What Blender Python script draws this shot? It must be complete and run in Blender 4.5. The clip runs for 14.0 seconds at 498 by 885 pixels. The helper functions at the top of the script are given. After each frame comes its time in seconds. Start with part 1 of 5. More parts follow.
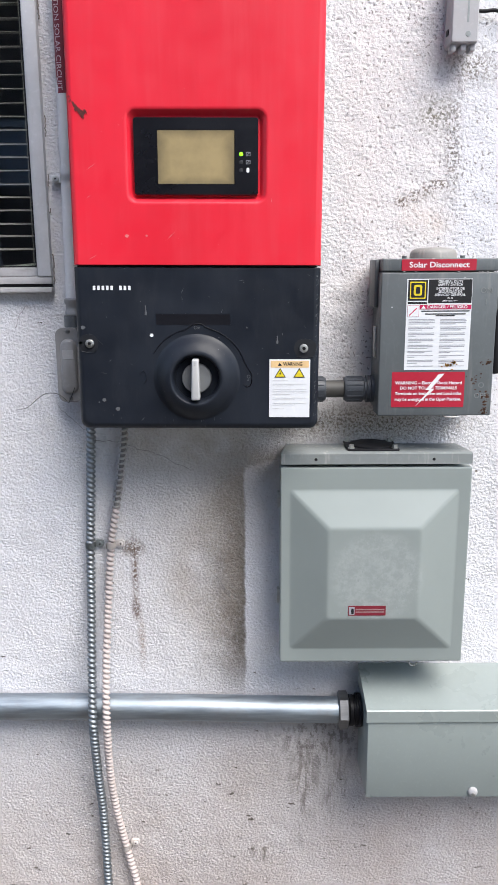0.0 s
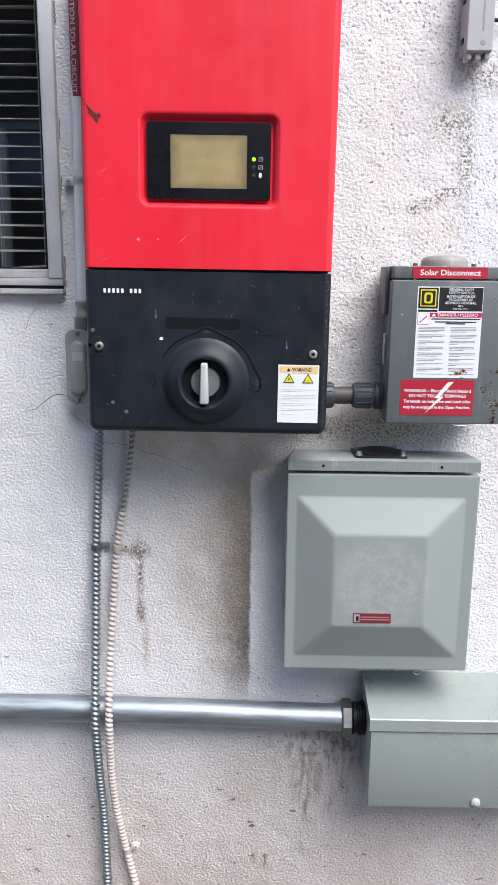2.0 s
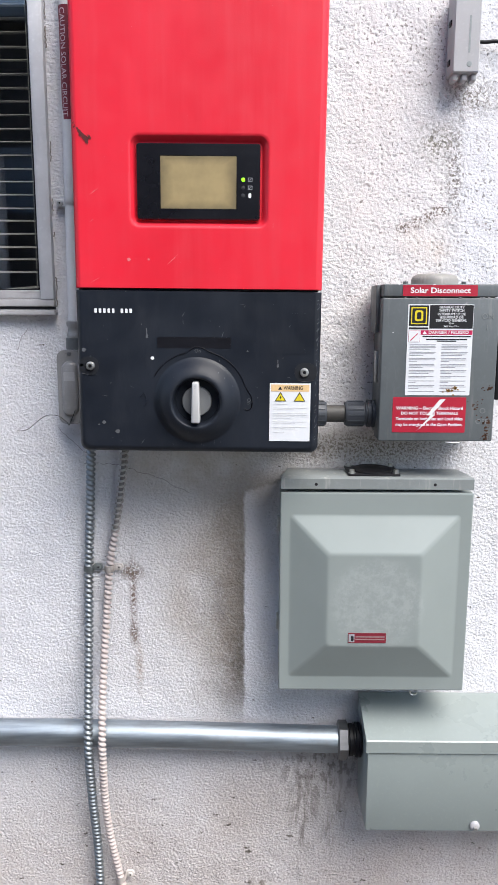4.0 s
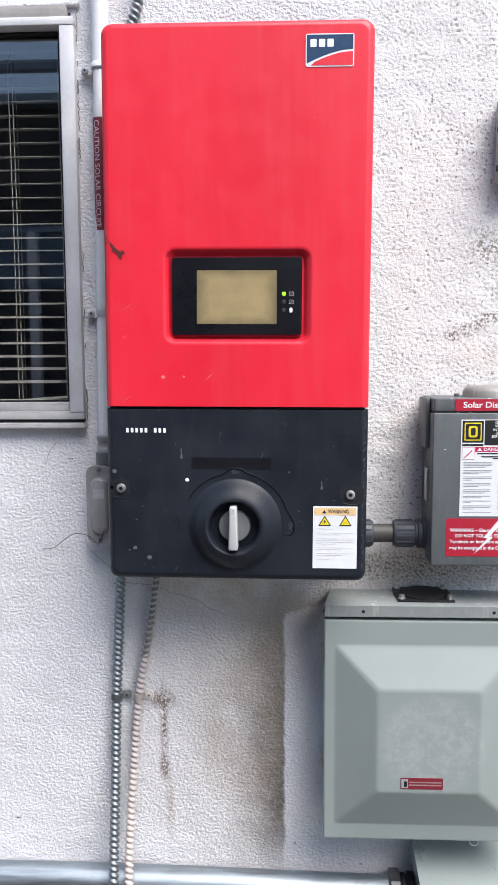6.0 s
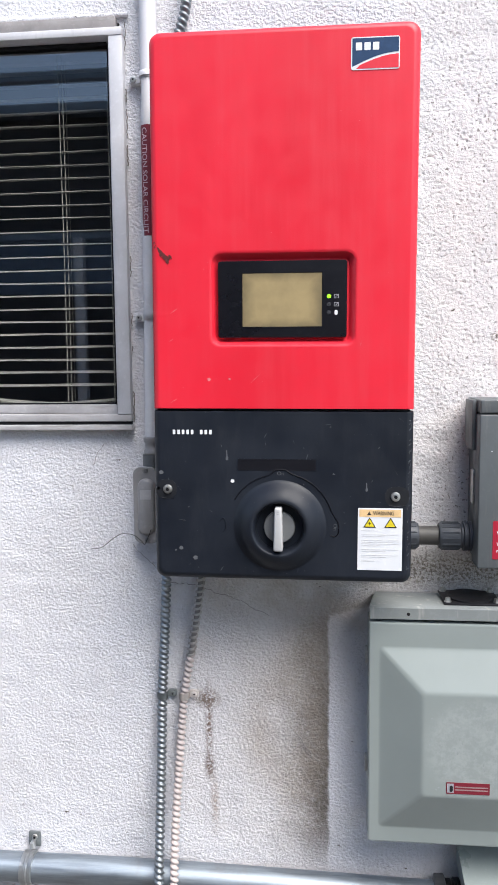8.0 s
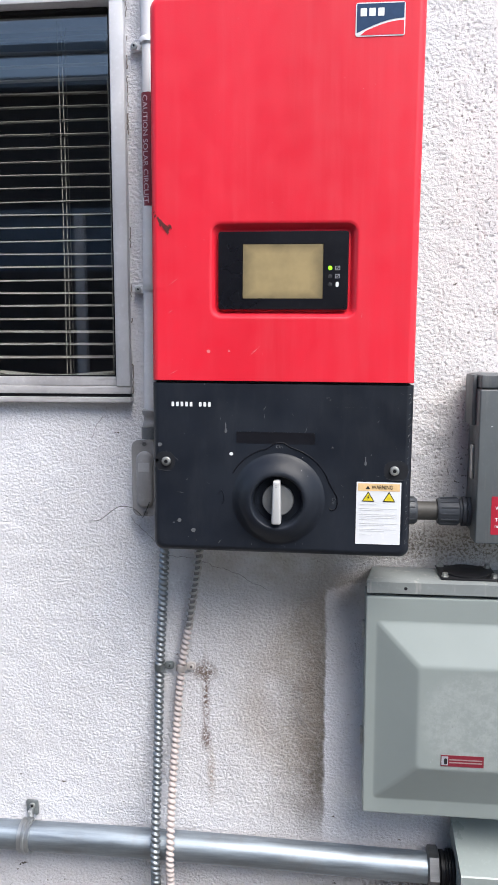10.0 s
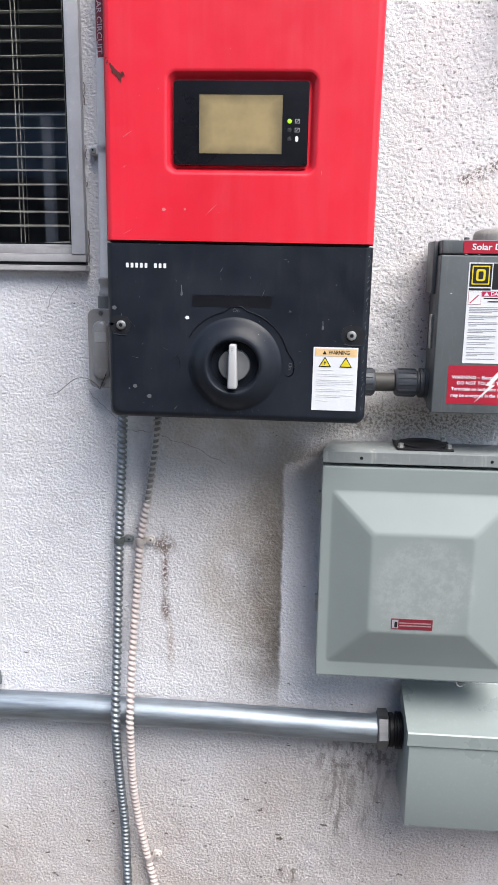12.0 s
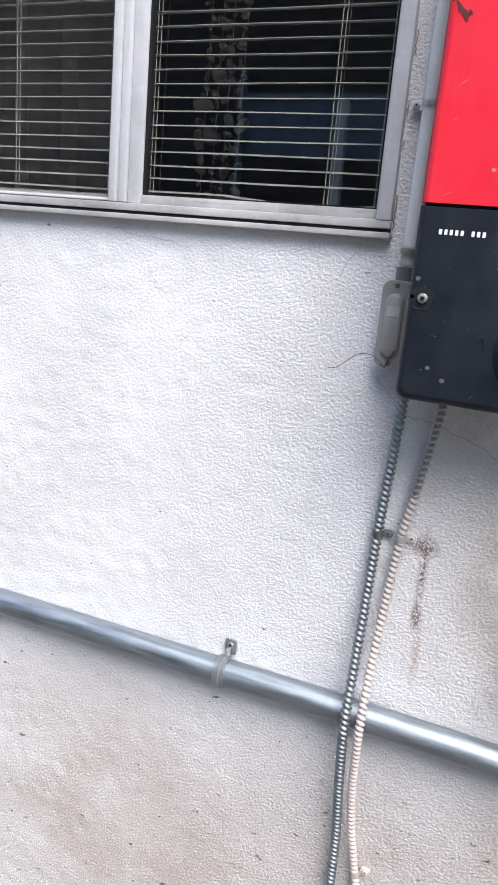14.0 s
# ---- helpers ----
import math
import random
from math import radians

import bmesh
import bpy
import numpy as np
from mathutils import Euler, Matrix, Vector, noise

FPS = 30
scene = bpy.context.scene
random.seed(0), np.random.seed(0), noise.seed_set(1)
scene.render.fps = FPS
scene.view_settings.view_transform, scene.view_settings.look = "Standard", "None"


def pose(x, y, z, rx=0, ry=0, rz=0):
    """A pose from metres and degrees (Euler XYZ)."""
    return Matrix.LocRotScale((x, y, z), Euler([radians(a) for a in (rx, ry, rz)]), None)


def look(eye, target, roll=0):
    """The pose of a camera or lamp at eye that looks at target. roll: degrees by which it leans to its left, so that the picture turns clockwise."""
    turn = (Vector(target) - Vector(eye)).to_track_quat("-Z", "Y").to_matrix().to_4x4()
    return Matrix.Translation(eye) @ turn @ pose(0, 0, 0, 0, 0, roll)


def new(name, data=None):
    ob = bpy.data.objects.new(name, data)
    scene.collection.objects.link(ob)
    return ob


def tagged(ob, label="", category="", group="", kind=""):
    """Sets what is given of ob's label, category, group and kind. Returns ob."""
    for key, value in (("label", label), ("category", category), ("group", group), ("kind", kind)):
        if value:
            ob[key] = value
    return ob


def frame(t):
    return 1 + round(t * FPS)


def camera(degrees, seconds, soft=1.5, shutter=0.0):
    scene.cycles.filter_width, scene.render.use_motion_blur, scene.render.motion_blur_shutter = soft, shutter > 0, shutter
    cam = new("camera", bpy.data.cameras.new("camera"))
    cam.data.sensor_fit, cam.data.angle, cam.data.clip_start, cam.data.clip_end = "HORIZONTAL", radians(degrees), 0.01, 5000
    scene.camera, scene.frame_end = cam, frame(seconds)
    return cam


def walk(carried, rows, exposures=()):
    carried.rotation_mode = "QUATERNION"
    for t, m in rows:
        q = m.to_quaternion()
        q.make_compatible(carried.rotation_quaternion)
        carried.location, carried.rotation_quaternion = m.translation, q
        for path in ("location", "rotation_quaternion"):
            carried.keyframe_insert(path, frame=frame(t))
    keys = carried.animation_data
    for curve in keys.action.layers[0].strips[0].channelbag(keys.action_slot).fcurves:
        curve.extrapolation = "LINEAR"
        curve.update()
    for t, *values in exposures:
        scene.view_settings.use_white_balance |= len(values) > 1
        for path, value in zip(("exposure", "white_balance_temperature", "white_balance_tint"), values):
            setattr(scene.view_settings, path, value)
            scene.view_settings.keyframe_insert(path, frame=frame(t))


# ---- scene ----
cam = camera(36.3, 14.0, soft=0.62)
PATH = [
    (0, (-0.021, 0.014, 1.491), (-0.024, 1.966, 1.057), -0.3),
    (0.5, (-0.016, 0.016, 1.489), (-0.02, 1.969, 1.057), 0.1),
    (1, (-0.014, 0.016, 1.491), (-0.031, 1.97, 1.064), 0.4),
    (1.5, (-0.023, 0.019, 1.491), (-0.039, 1.973, 1.067), 0.7),
    (2, (-0.021, 0.015, 1.491), (-0.044, 1.97, 1.069), 0.6),
    (4.3, (-0.012, 0.02, 1.487), (-0.031, 1.988, 1.132), 0.1),
    (4.5, (-0.017, 0.024, 1.511), (-0.047, 1.994, 1.167), 0.1),
    (5, (-0.02, 0.054, 1.544), (-0.079, 2.032, 1.256), 0.0),
    (5.5, (-0.034, 0.082, 1.55), (-0.113, 2.065, 1.309), -0.1),
    (6, (-0.032, 0.111, 1.566), (-0.124, 2.098, 1.355), -0.3),
    (6.5, (-0.026, 0.115, 1.564), (-0.138, 2.102, 1.367), -0.5),
    (7, (-0.019, 0.105, 1.568), (-0.165, 2.091, 1.375), -0.6),
    (7.5, (-0.029, 0.102, 1.564), (-0.209, 2.084, 1.37), -0.7),
    (7.7, (-0.035, 0.102, 1.565), (-0.233, 2.082, 1.368), -0.7),
    (10, (-0.034, 0.105, 1.553), (-0.237, 2.079, 1.301), 0.0),
    (10.5, (-0.025, 0.108, 1.548), (-0.21, 2.077, 1.255), 0.2),
    (11, (-0.017, 0.112, 1.529), (-0.177, 2.075, 1.183), 0.3),
    (11.5, (-0.008, 0.104, 1.488), (-0.153, 2.059, 1.093), 0.4),
    (12, (-0.004, 0.101, 1.465), (-0.142, 2.047, 1.026), 0.8),
    (12.5, (-0.005, 0.121, 1.46), (-0.178, 2.057, 0.988), 1.5),
    (13, (-0.026, 0.159, 1.452), (-0.355, 2.072, 0.971), 2.8),
    (13.5, (-0.044, 0.178, 1.443), (-0.6, 2.04, 0.97), 4.0),
    (14, (-0.074, 0.183, 1.432), (-0.817, 1.973, 0.938), 5.0),
]
walk(cam, [(t, look(eye, target, roll)) for t, eye, target, roll in PATH], [(0, 0.67), (7.5, 0.7), (12.5, 0.7), (14, 0.77)])

# ---- light ----
world = bpy.data.worlds.new("world")
scene.world = world
world.use_nodes = True
wn = world.node_tree.nodes
sky = wn.new("ShaderNodeTexSky")
sky.sky_type = "NISHITA"
sky.sun_disc = False
sky.sun_elevation = radians(54)
sky.sun_rotation = radians(137)
world.node_tree.links.new(sky.outputs[0], wn["Background"].inputs[0])
wn["Background"].inputs[1].default_value = 0.15
sun = new("sun", bpy.data.lights.new("sun", "SUN"))
sun.data.energy, sun.data.angle, sun.data.color = 3.95, radians(46), (1.0, 0.96, 0.91)
sun.matrix_world = look((0.365, -0.435, 0.825), (0, 0, 0))

# ---- materials ----


class Nodes:
    """A node material with short calls."""

    def __init__(self, name, rough=0.5, metal=0.0, spec=0.5):
        self.mat = bpy.data.materials.new(name)
        self.mat.use_nodes = True
        self.t = self.mat.node_tree
        self.bsdf = self.t.nodes["Principled BSDF"]
        self.bsdf.inputs["Roughness"].default_value = rough
        self.bsdf.inputs["Metallic"].default_value = metal
        self.bsdf.inputs["Specular IOR Level"].default_value = spec
        self.co = self.add("ShaderNodeTexCoord").outputs["Object"]
        self.pos = self.add("ShaderNodeNewGeometry").outputs["Position"]

    def add(self, kind, **props):
        n = self.t.nodes.new(kind)
        for k, v in props.items():
            setattr(n, k, v)
        return n

    def put(self, socket, v):
        if isinstance(v, (int, float, tuple)):
            socket.default_value = v if not isinstance(v, tuple) or len(v) != 3 or len(socket.default_value) == 3 else (*v, 1)
        else:
            self.t.links.new(v, socket)

    def noise(self, scale, detail=4, rough=0.6, vec=None, distort=0.0):
        n = self.add("ShaderNodeTexNoise")
        self.put(n.inputs["Vector"], vec or self.pos)
        for k, v in (("Scale", scale), ("Detail", detail), ("Roughness", rough), ("Distortion", distort)):
            self.put(n.inputs[k], v)
        return n.outputs["Fac"]

    def stretch(self, x, y, z, vec=None):
        n = self.add("ShaderNodeVectorMath", operation="MULTIPLY")
        self.put(n.inputs[0], vec or self.pos)
        self.put(n.inputs[1], (x, y, z))
        return n.outputs[0]

    def ramp(self, v, a, b, lo=0.0, hi=1.0):
        n = self.add("ShaderNodeMapRange", clamp=True)
        for i, x in enumerate((v, a, b, lo, hi)):
            self.put(n.inputs[i], x)
        return n.outputs[0]

    def math(self, op, a, b=0.0):
        n = self.add("ShaderNodeMath", operation=op)
        self.put(n.inputs[0], a)
        self.put(n.inputs[1], b)
        return n.outputs[0]

    def mix(self, f, a, b):
        n = self.add("ShaderNodeMix", data_type="RGBA")
        self.put(n.inputs[0], f)
        self.put(n.inputs[6], a)
        self.put(n.inputs[7], b)
        return n.outputs[2]

    def spot(self, cx, cz, rx, rz, soft=0.6):
        """A soft ellipse on the wall: 1 inside, 0 outside."""
        sep = self.add("ShaderNodeSeparateXYZ")
        self.put(sep.inputs[0], self.pos)
        a = self.math("DIVIDE", self.math("SUBTRACT", sep.outputs[0], cx), rx)
        b = self.math("DIVIDE", self.math("SUBTRACT", sep.outputs[2], cz), rz)
        d = self.math("SQRT", self.math("ADD", self.math("MULTIPLY", a, a), self.math("MULTIPLY", b, b)))
        return self.ramp(d, 1.0, 1.0 - soft, 0.0, 1.0)

    def colour(self, v):
        self.put(self.bsdf.inputs["Base Color"], v)
        return self

    def roughness(self, v):
        self.put(self.bsdf.inputs["Roughness"], v)
        return self

    def bump(self, h, dist=0.001, strength=1.0):
        n = self.add("ShaderNodeBump")
        self.put(n.inputs["Height"], h)
        self.put(n.inputs["Distance"], dist)
        self.put(n.inputs["Strength"], strength)
        self.put(self.bsdf.inputs["Normal"], n.outputs[0])
        return self


def painted(name, colour, rough, dirt=0.25, metal=0.0, bump=0.0002, wear=None, fine=700, run=(1, 1, 0.12)):
    """Paint or plastic with faint blotches, dust and small scuffs."""
    m = Nodes(name, rough, metal)
    a = m.noise(9, 5)
    b = m.noise(140, 3)
    dark = tuple(c * (1 - dirt) for c in colour)
    c = m.mix(m.ramp(a, 0.35, 0.7), dark, colour)
    c = m.mix(m.math("MULTIPLY", m.ramp(b, 0.55, 0.8), 0.25), c, tuple(min(1, x * 1.3 + 0.02) for x in colour))
    if wear:
        streak = m.noise(60, 4, 0.7, m.stretch(*run))
        c = m.mix(m.math("MULTIPLY", m.ramp(streak, 0.56, 0.74), wear[0]), c, wear[1])
    m.colour(c).roughness(m.ramp(a, 0.2, 0.8, rough - 0.08, rough + 0.1))
    m.bump(m.noise(fine, 2), bump, 0.5)
    return m.mat


def plain(name, colour, rough=0.5, metal=0.0):
    m = Nodes(name, rough, metal, 0.25)
    m.colour(m.mix(m.ramp(m.noise(160, 3), 0.4, 0.7), tuple(c * 0.85 for c in colour), colour))
    return m.mat


def red_paint():
    m = Nodes("red_paint", 0.42)
    c = m.mix(m.ramp(m.noise(7, 4, 0.6, m.stretch(1, 1, 0.25)), 0.35, 0.7), (0.66, 0.011, 0.028), (0.75, 0.018, 0.04))
    c = m.mix(m.math("MULTIPLY", m.ramp(m.noise(40, 4, 0.7, m.stretch(1, 1, 0.06)), 0.48, 0.75), 0.28), c, (0.7, 0.065, 0.085))
    nick = m.ramp(m.noise(220, 2, 0.5), 0.785, 0.8)
    c = m.mix(m.math("MULTIPLY", nick, 0.6), c, (0.7, 0.3, 0.28))
    m.colour(c).roughness(m.ramp(m.noise(30, 4), 0.3, 0.7, 0.36, 0.5)).bump(m.noise(500, 2), 0.0002, 0.4)
    return m.mat


def black_plastic():
    m = Nodes("black_plastic", 0.42, 0.0, 0.28)
    c = m.mix(m.ramp(m.noise(8, 5), 0.35, 0.7), (0.0075, 0.0098, 0.0155), (0.0145, 0.018, 0.026))
    dust = m.math("MULTIPLY", m.ramp(m.noise(30, 5, 0.7, m.stretch(1, 1, 0.2)), 0.5, 0.8), 0.3)
    c = m.mix(dust, c, (0.04, 0.044, 0.052))
    fleck = m.ramp(m.noise(260, 2, 0.5), 0.765, 0.785)
    c = m.mix(m.math("MULTIPLY", fleck, 0.6), c, (0.35, 0.36, 0.37))
    m.colour(c).roughness(m.ramp(m.noise(25, 4), 0.3, 0.7, 0.36, 0.55)).bump(m.noise(900, 2), 0.0002, 0.5)
    return m.mat


def stucco():
    m = Nodes("painted_stucco", 0.93, 0.0, 0.12)
    sep = m.add("ShaderNodeSeparateXYZ")
    m.put(sep.inputs[0], m.pos)
    x, z = sep.outputs[0], sep.outputs[2]
    big, mid, fine = m.noise(3.5, 4), m.noise(28, 5, 0.65), m.noise(270, 3, 0.55)
    c = m.mix(m.ramp(big, 0.35, 0.65), (0.64, 0.63, 0.65), (0.73, 0.725, 0.755))
    c = m.mix(m.math("MULTIPLY", m.ramp(mid, 0.5, 0.75), 0.35), c, (0.6, 0.57, 0.55))
    warm = m.math("MULTIPLY", m.math("MULTIPLY", m.ramp(x, 0.02, 0.16), m.ramp(z, 1.1, 1.3)), m.ramp(x, 0.33, 0.29))
    c = m.mix(m.math("MULTIPLY", warm, 0.6), c, (0.71, 0.665, 0.645))

    def stain_shade(mask, colour, amount, grain=None):
        nonlocal c
        f = m.math("MULTIPLY", mask, grain) if grain is not None else mask
        c = m.mix(m.math("MULTIPLY", f, amount), c, colour)

    # splashed soil in patches, with the dim light low on the wall painted in
    soil_shade = m.ramp(m.noise(5, 6, 0.65), 0.3, 0.68, 0.45, 1.0)
    for sx, sz, rx, rz in ((-0.75, 0.3, 0.62, 0.42), (-0.12, 0.36, 0.5, 0.44), (0.35, 0.34, 0.5, 0.44), (-0.4, 0.12, 0.9, 0.3)):
        stain_shade(m.spot(sx, sz, rx, rz, 0.75), (0.4, 0.338, 0.305), 0.8, soil_shade)
    stain_shade(m.spot(-0.02, 0.48, 0.34, 0.26, 0.85), (0.38, 0.345, 0.325), 0.5, soil_shade)
    cloud = m.math("MULTIPLY", m.ramp(m.noise(16, 5, 0.7), 0.38, 0.6), m.ramp(m.noise(130, 4, 0.65), 0.35, 0.55, 0.55, 1.0))
    # the old soiled area below the inverter, ending in a straight painted edge that turns off at the top
    wob = m.math("MULTIPLY", m.math("SUBTRACT", mid, 0.5), 0.014)
    left_of = m.ramp(m.math("ADD", x, wob), -0.0295, -0.0345)
    above = m.ramp(m.math("ADD", m.math("SUBTRACT", z, m.math("MULTIPLY", x, 0.31)), wob), 1.160, 1.166)
    old = m.math("MAXIMUM", left_of, above)
    stain_shade(m.math("MULTIPLY", m.spot(-0.12, 0.98, 0.2, 0.34, 0.7), old), (0.5, 0.445, 0.39), 0.35)
    fleece = m.ramp(m.noise(130, 4, 0.65), 0.3, 0.6, 0.6, 1.0)
    drift = m.math("ADD", x, m.math("MULTIPLY", m.math("SUBTRACT", m.noise(11, 4, 0.6), 0.5), 0.09))
    tall = m.math("MULTIPLY", m.ramp(z, 0.7, 0.79), m.ramp(z, 1.2, 1.13))
    stain_shade(m.math("MULTIPLY", m.math("MULTIPLY", m.ramp(drift, -0.135, -0.06), tall), old), (0.2, 0.175, 0.15), 0.92, fleece)
    stain_shade(m.math("MULTIPLY", m.math("MULTIPLY", m.ramp(drift, -0.085, -0.04), tall), old), (0.13, 0.113, 0.098), 0.85, fleece)
    stain_shade(m.math("MULTIPLY", m.spot(-0.105, 0.97, 0.12, 0.22, 0.85), left_of), (0.34, 0.3, 0.262), 0.5, cloud)
    ring = m.math("SUBTRACT", m.spot(-0.1, 0.95, 0.085, 0.14, 0.5), m.spot(-0.095, 0.945, 0.05, 0.1, 0.6))
    stain_shade(m.math("MULTIPLY", m.math("MAXIMUM", ring, 0.0), left_of), (0.35, 0.3, 0.25), 0.5, fleece)
    # clouded brown band just below the inverter
    stain_shade(m.spot(-0.06, 1.19, 0.3, 0.07, 0.8), (0.4, 0.36, 0.31), 0.7, cloud)
    # rust runs below the cable clamp
    run = m.ramp(m.noise(300, 4, 0.7, m.stretch(1, 1, 0.8)), 0.43, 0.52)
    stain_shade(m.spot(-0.233, 0.96, 0.009, 0.1, 0.8), (0.15, 0.09, 0.065), 0.9, run)
    stain_shade(m.spot(-0.233, 0.885, 0.012, 0.03, 0.7), (0.14, 0.09, 0.07), 0.9, run)
    stain_shade(m.spot(-0.236, 1.005, 0.03, 0.022, 0.7), (0.17, 0.12, 0.09), 0.9, run)
    stain_shade(m.spot(-0.225, 0.82, 0.01, 0.07, 0.9), (0.3, 0.22, 0.17), 0.7, run)
    # soot and drips below the galvanised pipe
    soot = m.ramp(m.noise(75, 6, 0.75, m.stretch(1, 1, 0.55)), 0.5, 0.57)
    stain_shade(m.spot(0.11, 0.61, 0.13, 0.075, 0.7), (0.16, 0.14, 0.13), 1.0, soot)
    stain_shade(m.spot(0.1, 0.5, 0.11, 0.11, 0.8), (0.2, 0.18, 0.16), 0.7, m.ramp(m.noise(55, 5, 0.7, m.stretch(1, 1, 0.14)), 0.52, 0.62))
    stain_shade(m.spot(-0.005, 0.36, 0.03, 0.03, 0.8), (0.15, 0.13, 0.11), 1.0, soot)
    # one broad smooth grey area round the pipe's end
    stain_shade(m.spot(0.12, 0.58, 0.25, 0.2, 0.9), (0.36, 0.34, 0.33), 0.5)
    drip = m.ramp(m.noise(75, 5, 0.7, m.stretch(1, 1, 0.16)), 0.5, 0.58)
    stain_shade(m.spot(0.08, 0.5, 0.03, 0.17, 0.7), (0.17, 0.15, 0.135), 0.65, drip)
    stain_shade(m.spot(0.135, 0.53, 0.05, 0.13, 0.7), (0.17, 0.15, 0.135), 0.55, drip)
    stain_shade(m.spot(-0.1, 1.13, 0.28, 0.15, 0.85), (0.54, 0.475, 0.405), 0.38)
    # grey shade on the wall by the pipe's nut, painted into its colour
    stain_shade(m.spot(0.05, 0.745, 0.17, 0.1, 0.8), (0.37, 0.35, 0.345), 0.5, fleece)
    # mildew on the coarse patch by the disconnect
    mildew = m.ramp(m.noise(230, 4, 0.65), 0.49, 0.56)
    for sx, sz in ((0.232, 1.605), (0.252, 1.613), (0.272, 1.623), (0.288, 1.633)):
        stain_shade(m.spot(sx, sz, 0.019, 0.012, 0.5), (0.15, 0.12, 0.1), 0.95, mildew)
    stain_shade(m.spot(0.28, 1.74, 0.045, 0.04, 0.8), (0.2, 0.19, 0.15), 0.95, mildew)
    stain_shade(m.spot(0.31, 1.69, 0.02, 0.11, 0.8), (0.17, 0.15, 0.13), 0.95, mildew)
    stain_shade(m.spot(0.335, 1.81, 0.06, 0.04, 0.8), (0.19, 0.17, 0.15), 0.95, mildew)
    stain_shade(m.spot(0.28, 1.585, 0.07, 0.05, 0.8), (0.62, 0.5, 0.42), 0.5, cloud)
    stain_shade(m.spot(0.1, 1.23, 0.26, 0.05, 0.8), (0.4, 0.35, 0.3), 0.5)
    stain_shade(m.spot(0.17, 1.235, 0.24, 0.04, 0.7), (0.22, 0.185, 0.15), 0.85, mildew)
    # pits that hold dirt
    pit = m.ramp(m.noise(205, 2, 0.5), 0.615, 0.66)
    side = m.math("MULTIPLY", m.ramp(x, 0.02, 0.16), m.ramp(z, 1.1, 1.3))
    where = m.math("ADD", m.ramp(z, 0.7, 0.45, 0.14, 0.42), m.math("MULTIPLY", m.math("MULTIPLY", side, m.ramp(m.noise(7, 4), 0.25, 0.6, 0.3, 1.0)), 0.7))
    c = m.mix(m.math("MULTIPLY", pit, where), c, (0.17, 0.15, 0.135))
    c = m.mix(m.math("MULTIPLY", m.ramp(fine, 0.37, 0.29), m.math("ADD", 0.2, m.math("MULTIPLY", side, 0.1))), c, (0.24, 0.22, 0.2))
    flake = m.noise(34, 4, 0.7, m.stretch(0.8, 1, 1.7))
    chip = m.ramp(m.math("ADD", flake, m.ramp(z, 0.75, 0.5, 0.0, 0.042)), 0.69, 0.702)
    c = m.mix(chip, c, (0.12, 0.105, 0.09))
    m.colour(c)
    dashes = m.ramp(m.noise(250, 2, 0.5, m.stretch(0.82, 1, 1)), 0.36, 0.62)
    grit = m.math("ADD", m.math("MULTIPLY", dashes, 0.75), m.math("MULTIPLY", m.noise(420, 3), 0.25))
    m.bump(m.math("ADD", grit, m.math("MULTIPLY", fine, 0.3)), m.math("MULTIPLY", m.ramp(side, 0.0, 1.0, 0.00125, 0.0006), m.ramp(x, -0.36, -0.7, 1.0, 0.5)), 1.0)
    return m.mat


def galvanised(name, colour=(0.43, 0.485, 0.535), rough=0.42):
    m = Nodes(name, rough, 1.0)
    brushed = m.noise(40, 5, 0.7, m.stretch(0.25, 3, 3))
    c = m.mix(m.ramp(brushed, 0.35, 0.7), tuple(x * 0.65 for x in colour), colour)
    c = m.mix(m.math("MULTIPLY", m.ramp(m.noise(14, 5, 0.7), 0.52, 0.72), 0.5), c, (0.3, 0.29, 0.28))
    m.colour(c).roughness(m.ramp(brushed, 0.3, 0.7, rough, rough + 0.2)).bump(m.noise(300, 3), 0.0002, 0.4)
    return m.mat


def pane_glass():
    mat = bpy.data.materials.new("window_glass")
    mat.use_nodes = True
    t = mat.node_tree
    t.nodes.remove(t.nodes["Principled BSDF"])
    clear, gloss = t.nodes.new("ShaderNodeBsdfTransparent"), t.nodes.new("ShaderNodeBsdfGlossy")
    clear.inputs[0].default_value, gloss.inputs["Roughness"].default_value = (0.8, 0.84, 0.86, 1), 0.02
    fres, blend = t.nodes.new("ShaderNodeFresnel"), t.nodes.new("ShaderNodeMixShader")
    fres.inputs[0].default_value = 2.5
    t.links.new(fres.outputs[0], blend.inputs[0])
    t.links.new(clear.outputs[0], blend.inputs[1])
    t.links.new(gloss.outputs[0], blend.inputs[2])
    t.links.new(blend.outputs[0], t.nodes["Material Output"].inputs[0])
    return mat


def clear_side():
    mat = bpy.data.materials.new("window_glass_back")
    mat.use_nodes = True
    t = mat.node_tree
    t.nodes.remove(t.nodes["Principled BSDF"])
    clear = t.nodes.new("ShaderNodeBsdfTransparent")
    t.links.new(clear.outputs[0], t.nodes["Material Output"].inputs[0])
    return mat


RED, BLACK, STUCCO, GLASS = red_paint(), black_plastic(), stucco(), pane_glass()
GREY_OLD = painted("weathered_grey_enamel", (0.115, 0.128, 0.134), 0.45, 0.2, wear=(0.25, (0.3, 0.29, 0.27)))
GREY_PANEL = painted("grey_green_enamel", (0.25, 0.28, 0.27), 0.3, 0.08, bump=0.0001)


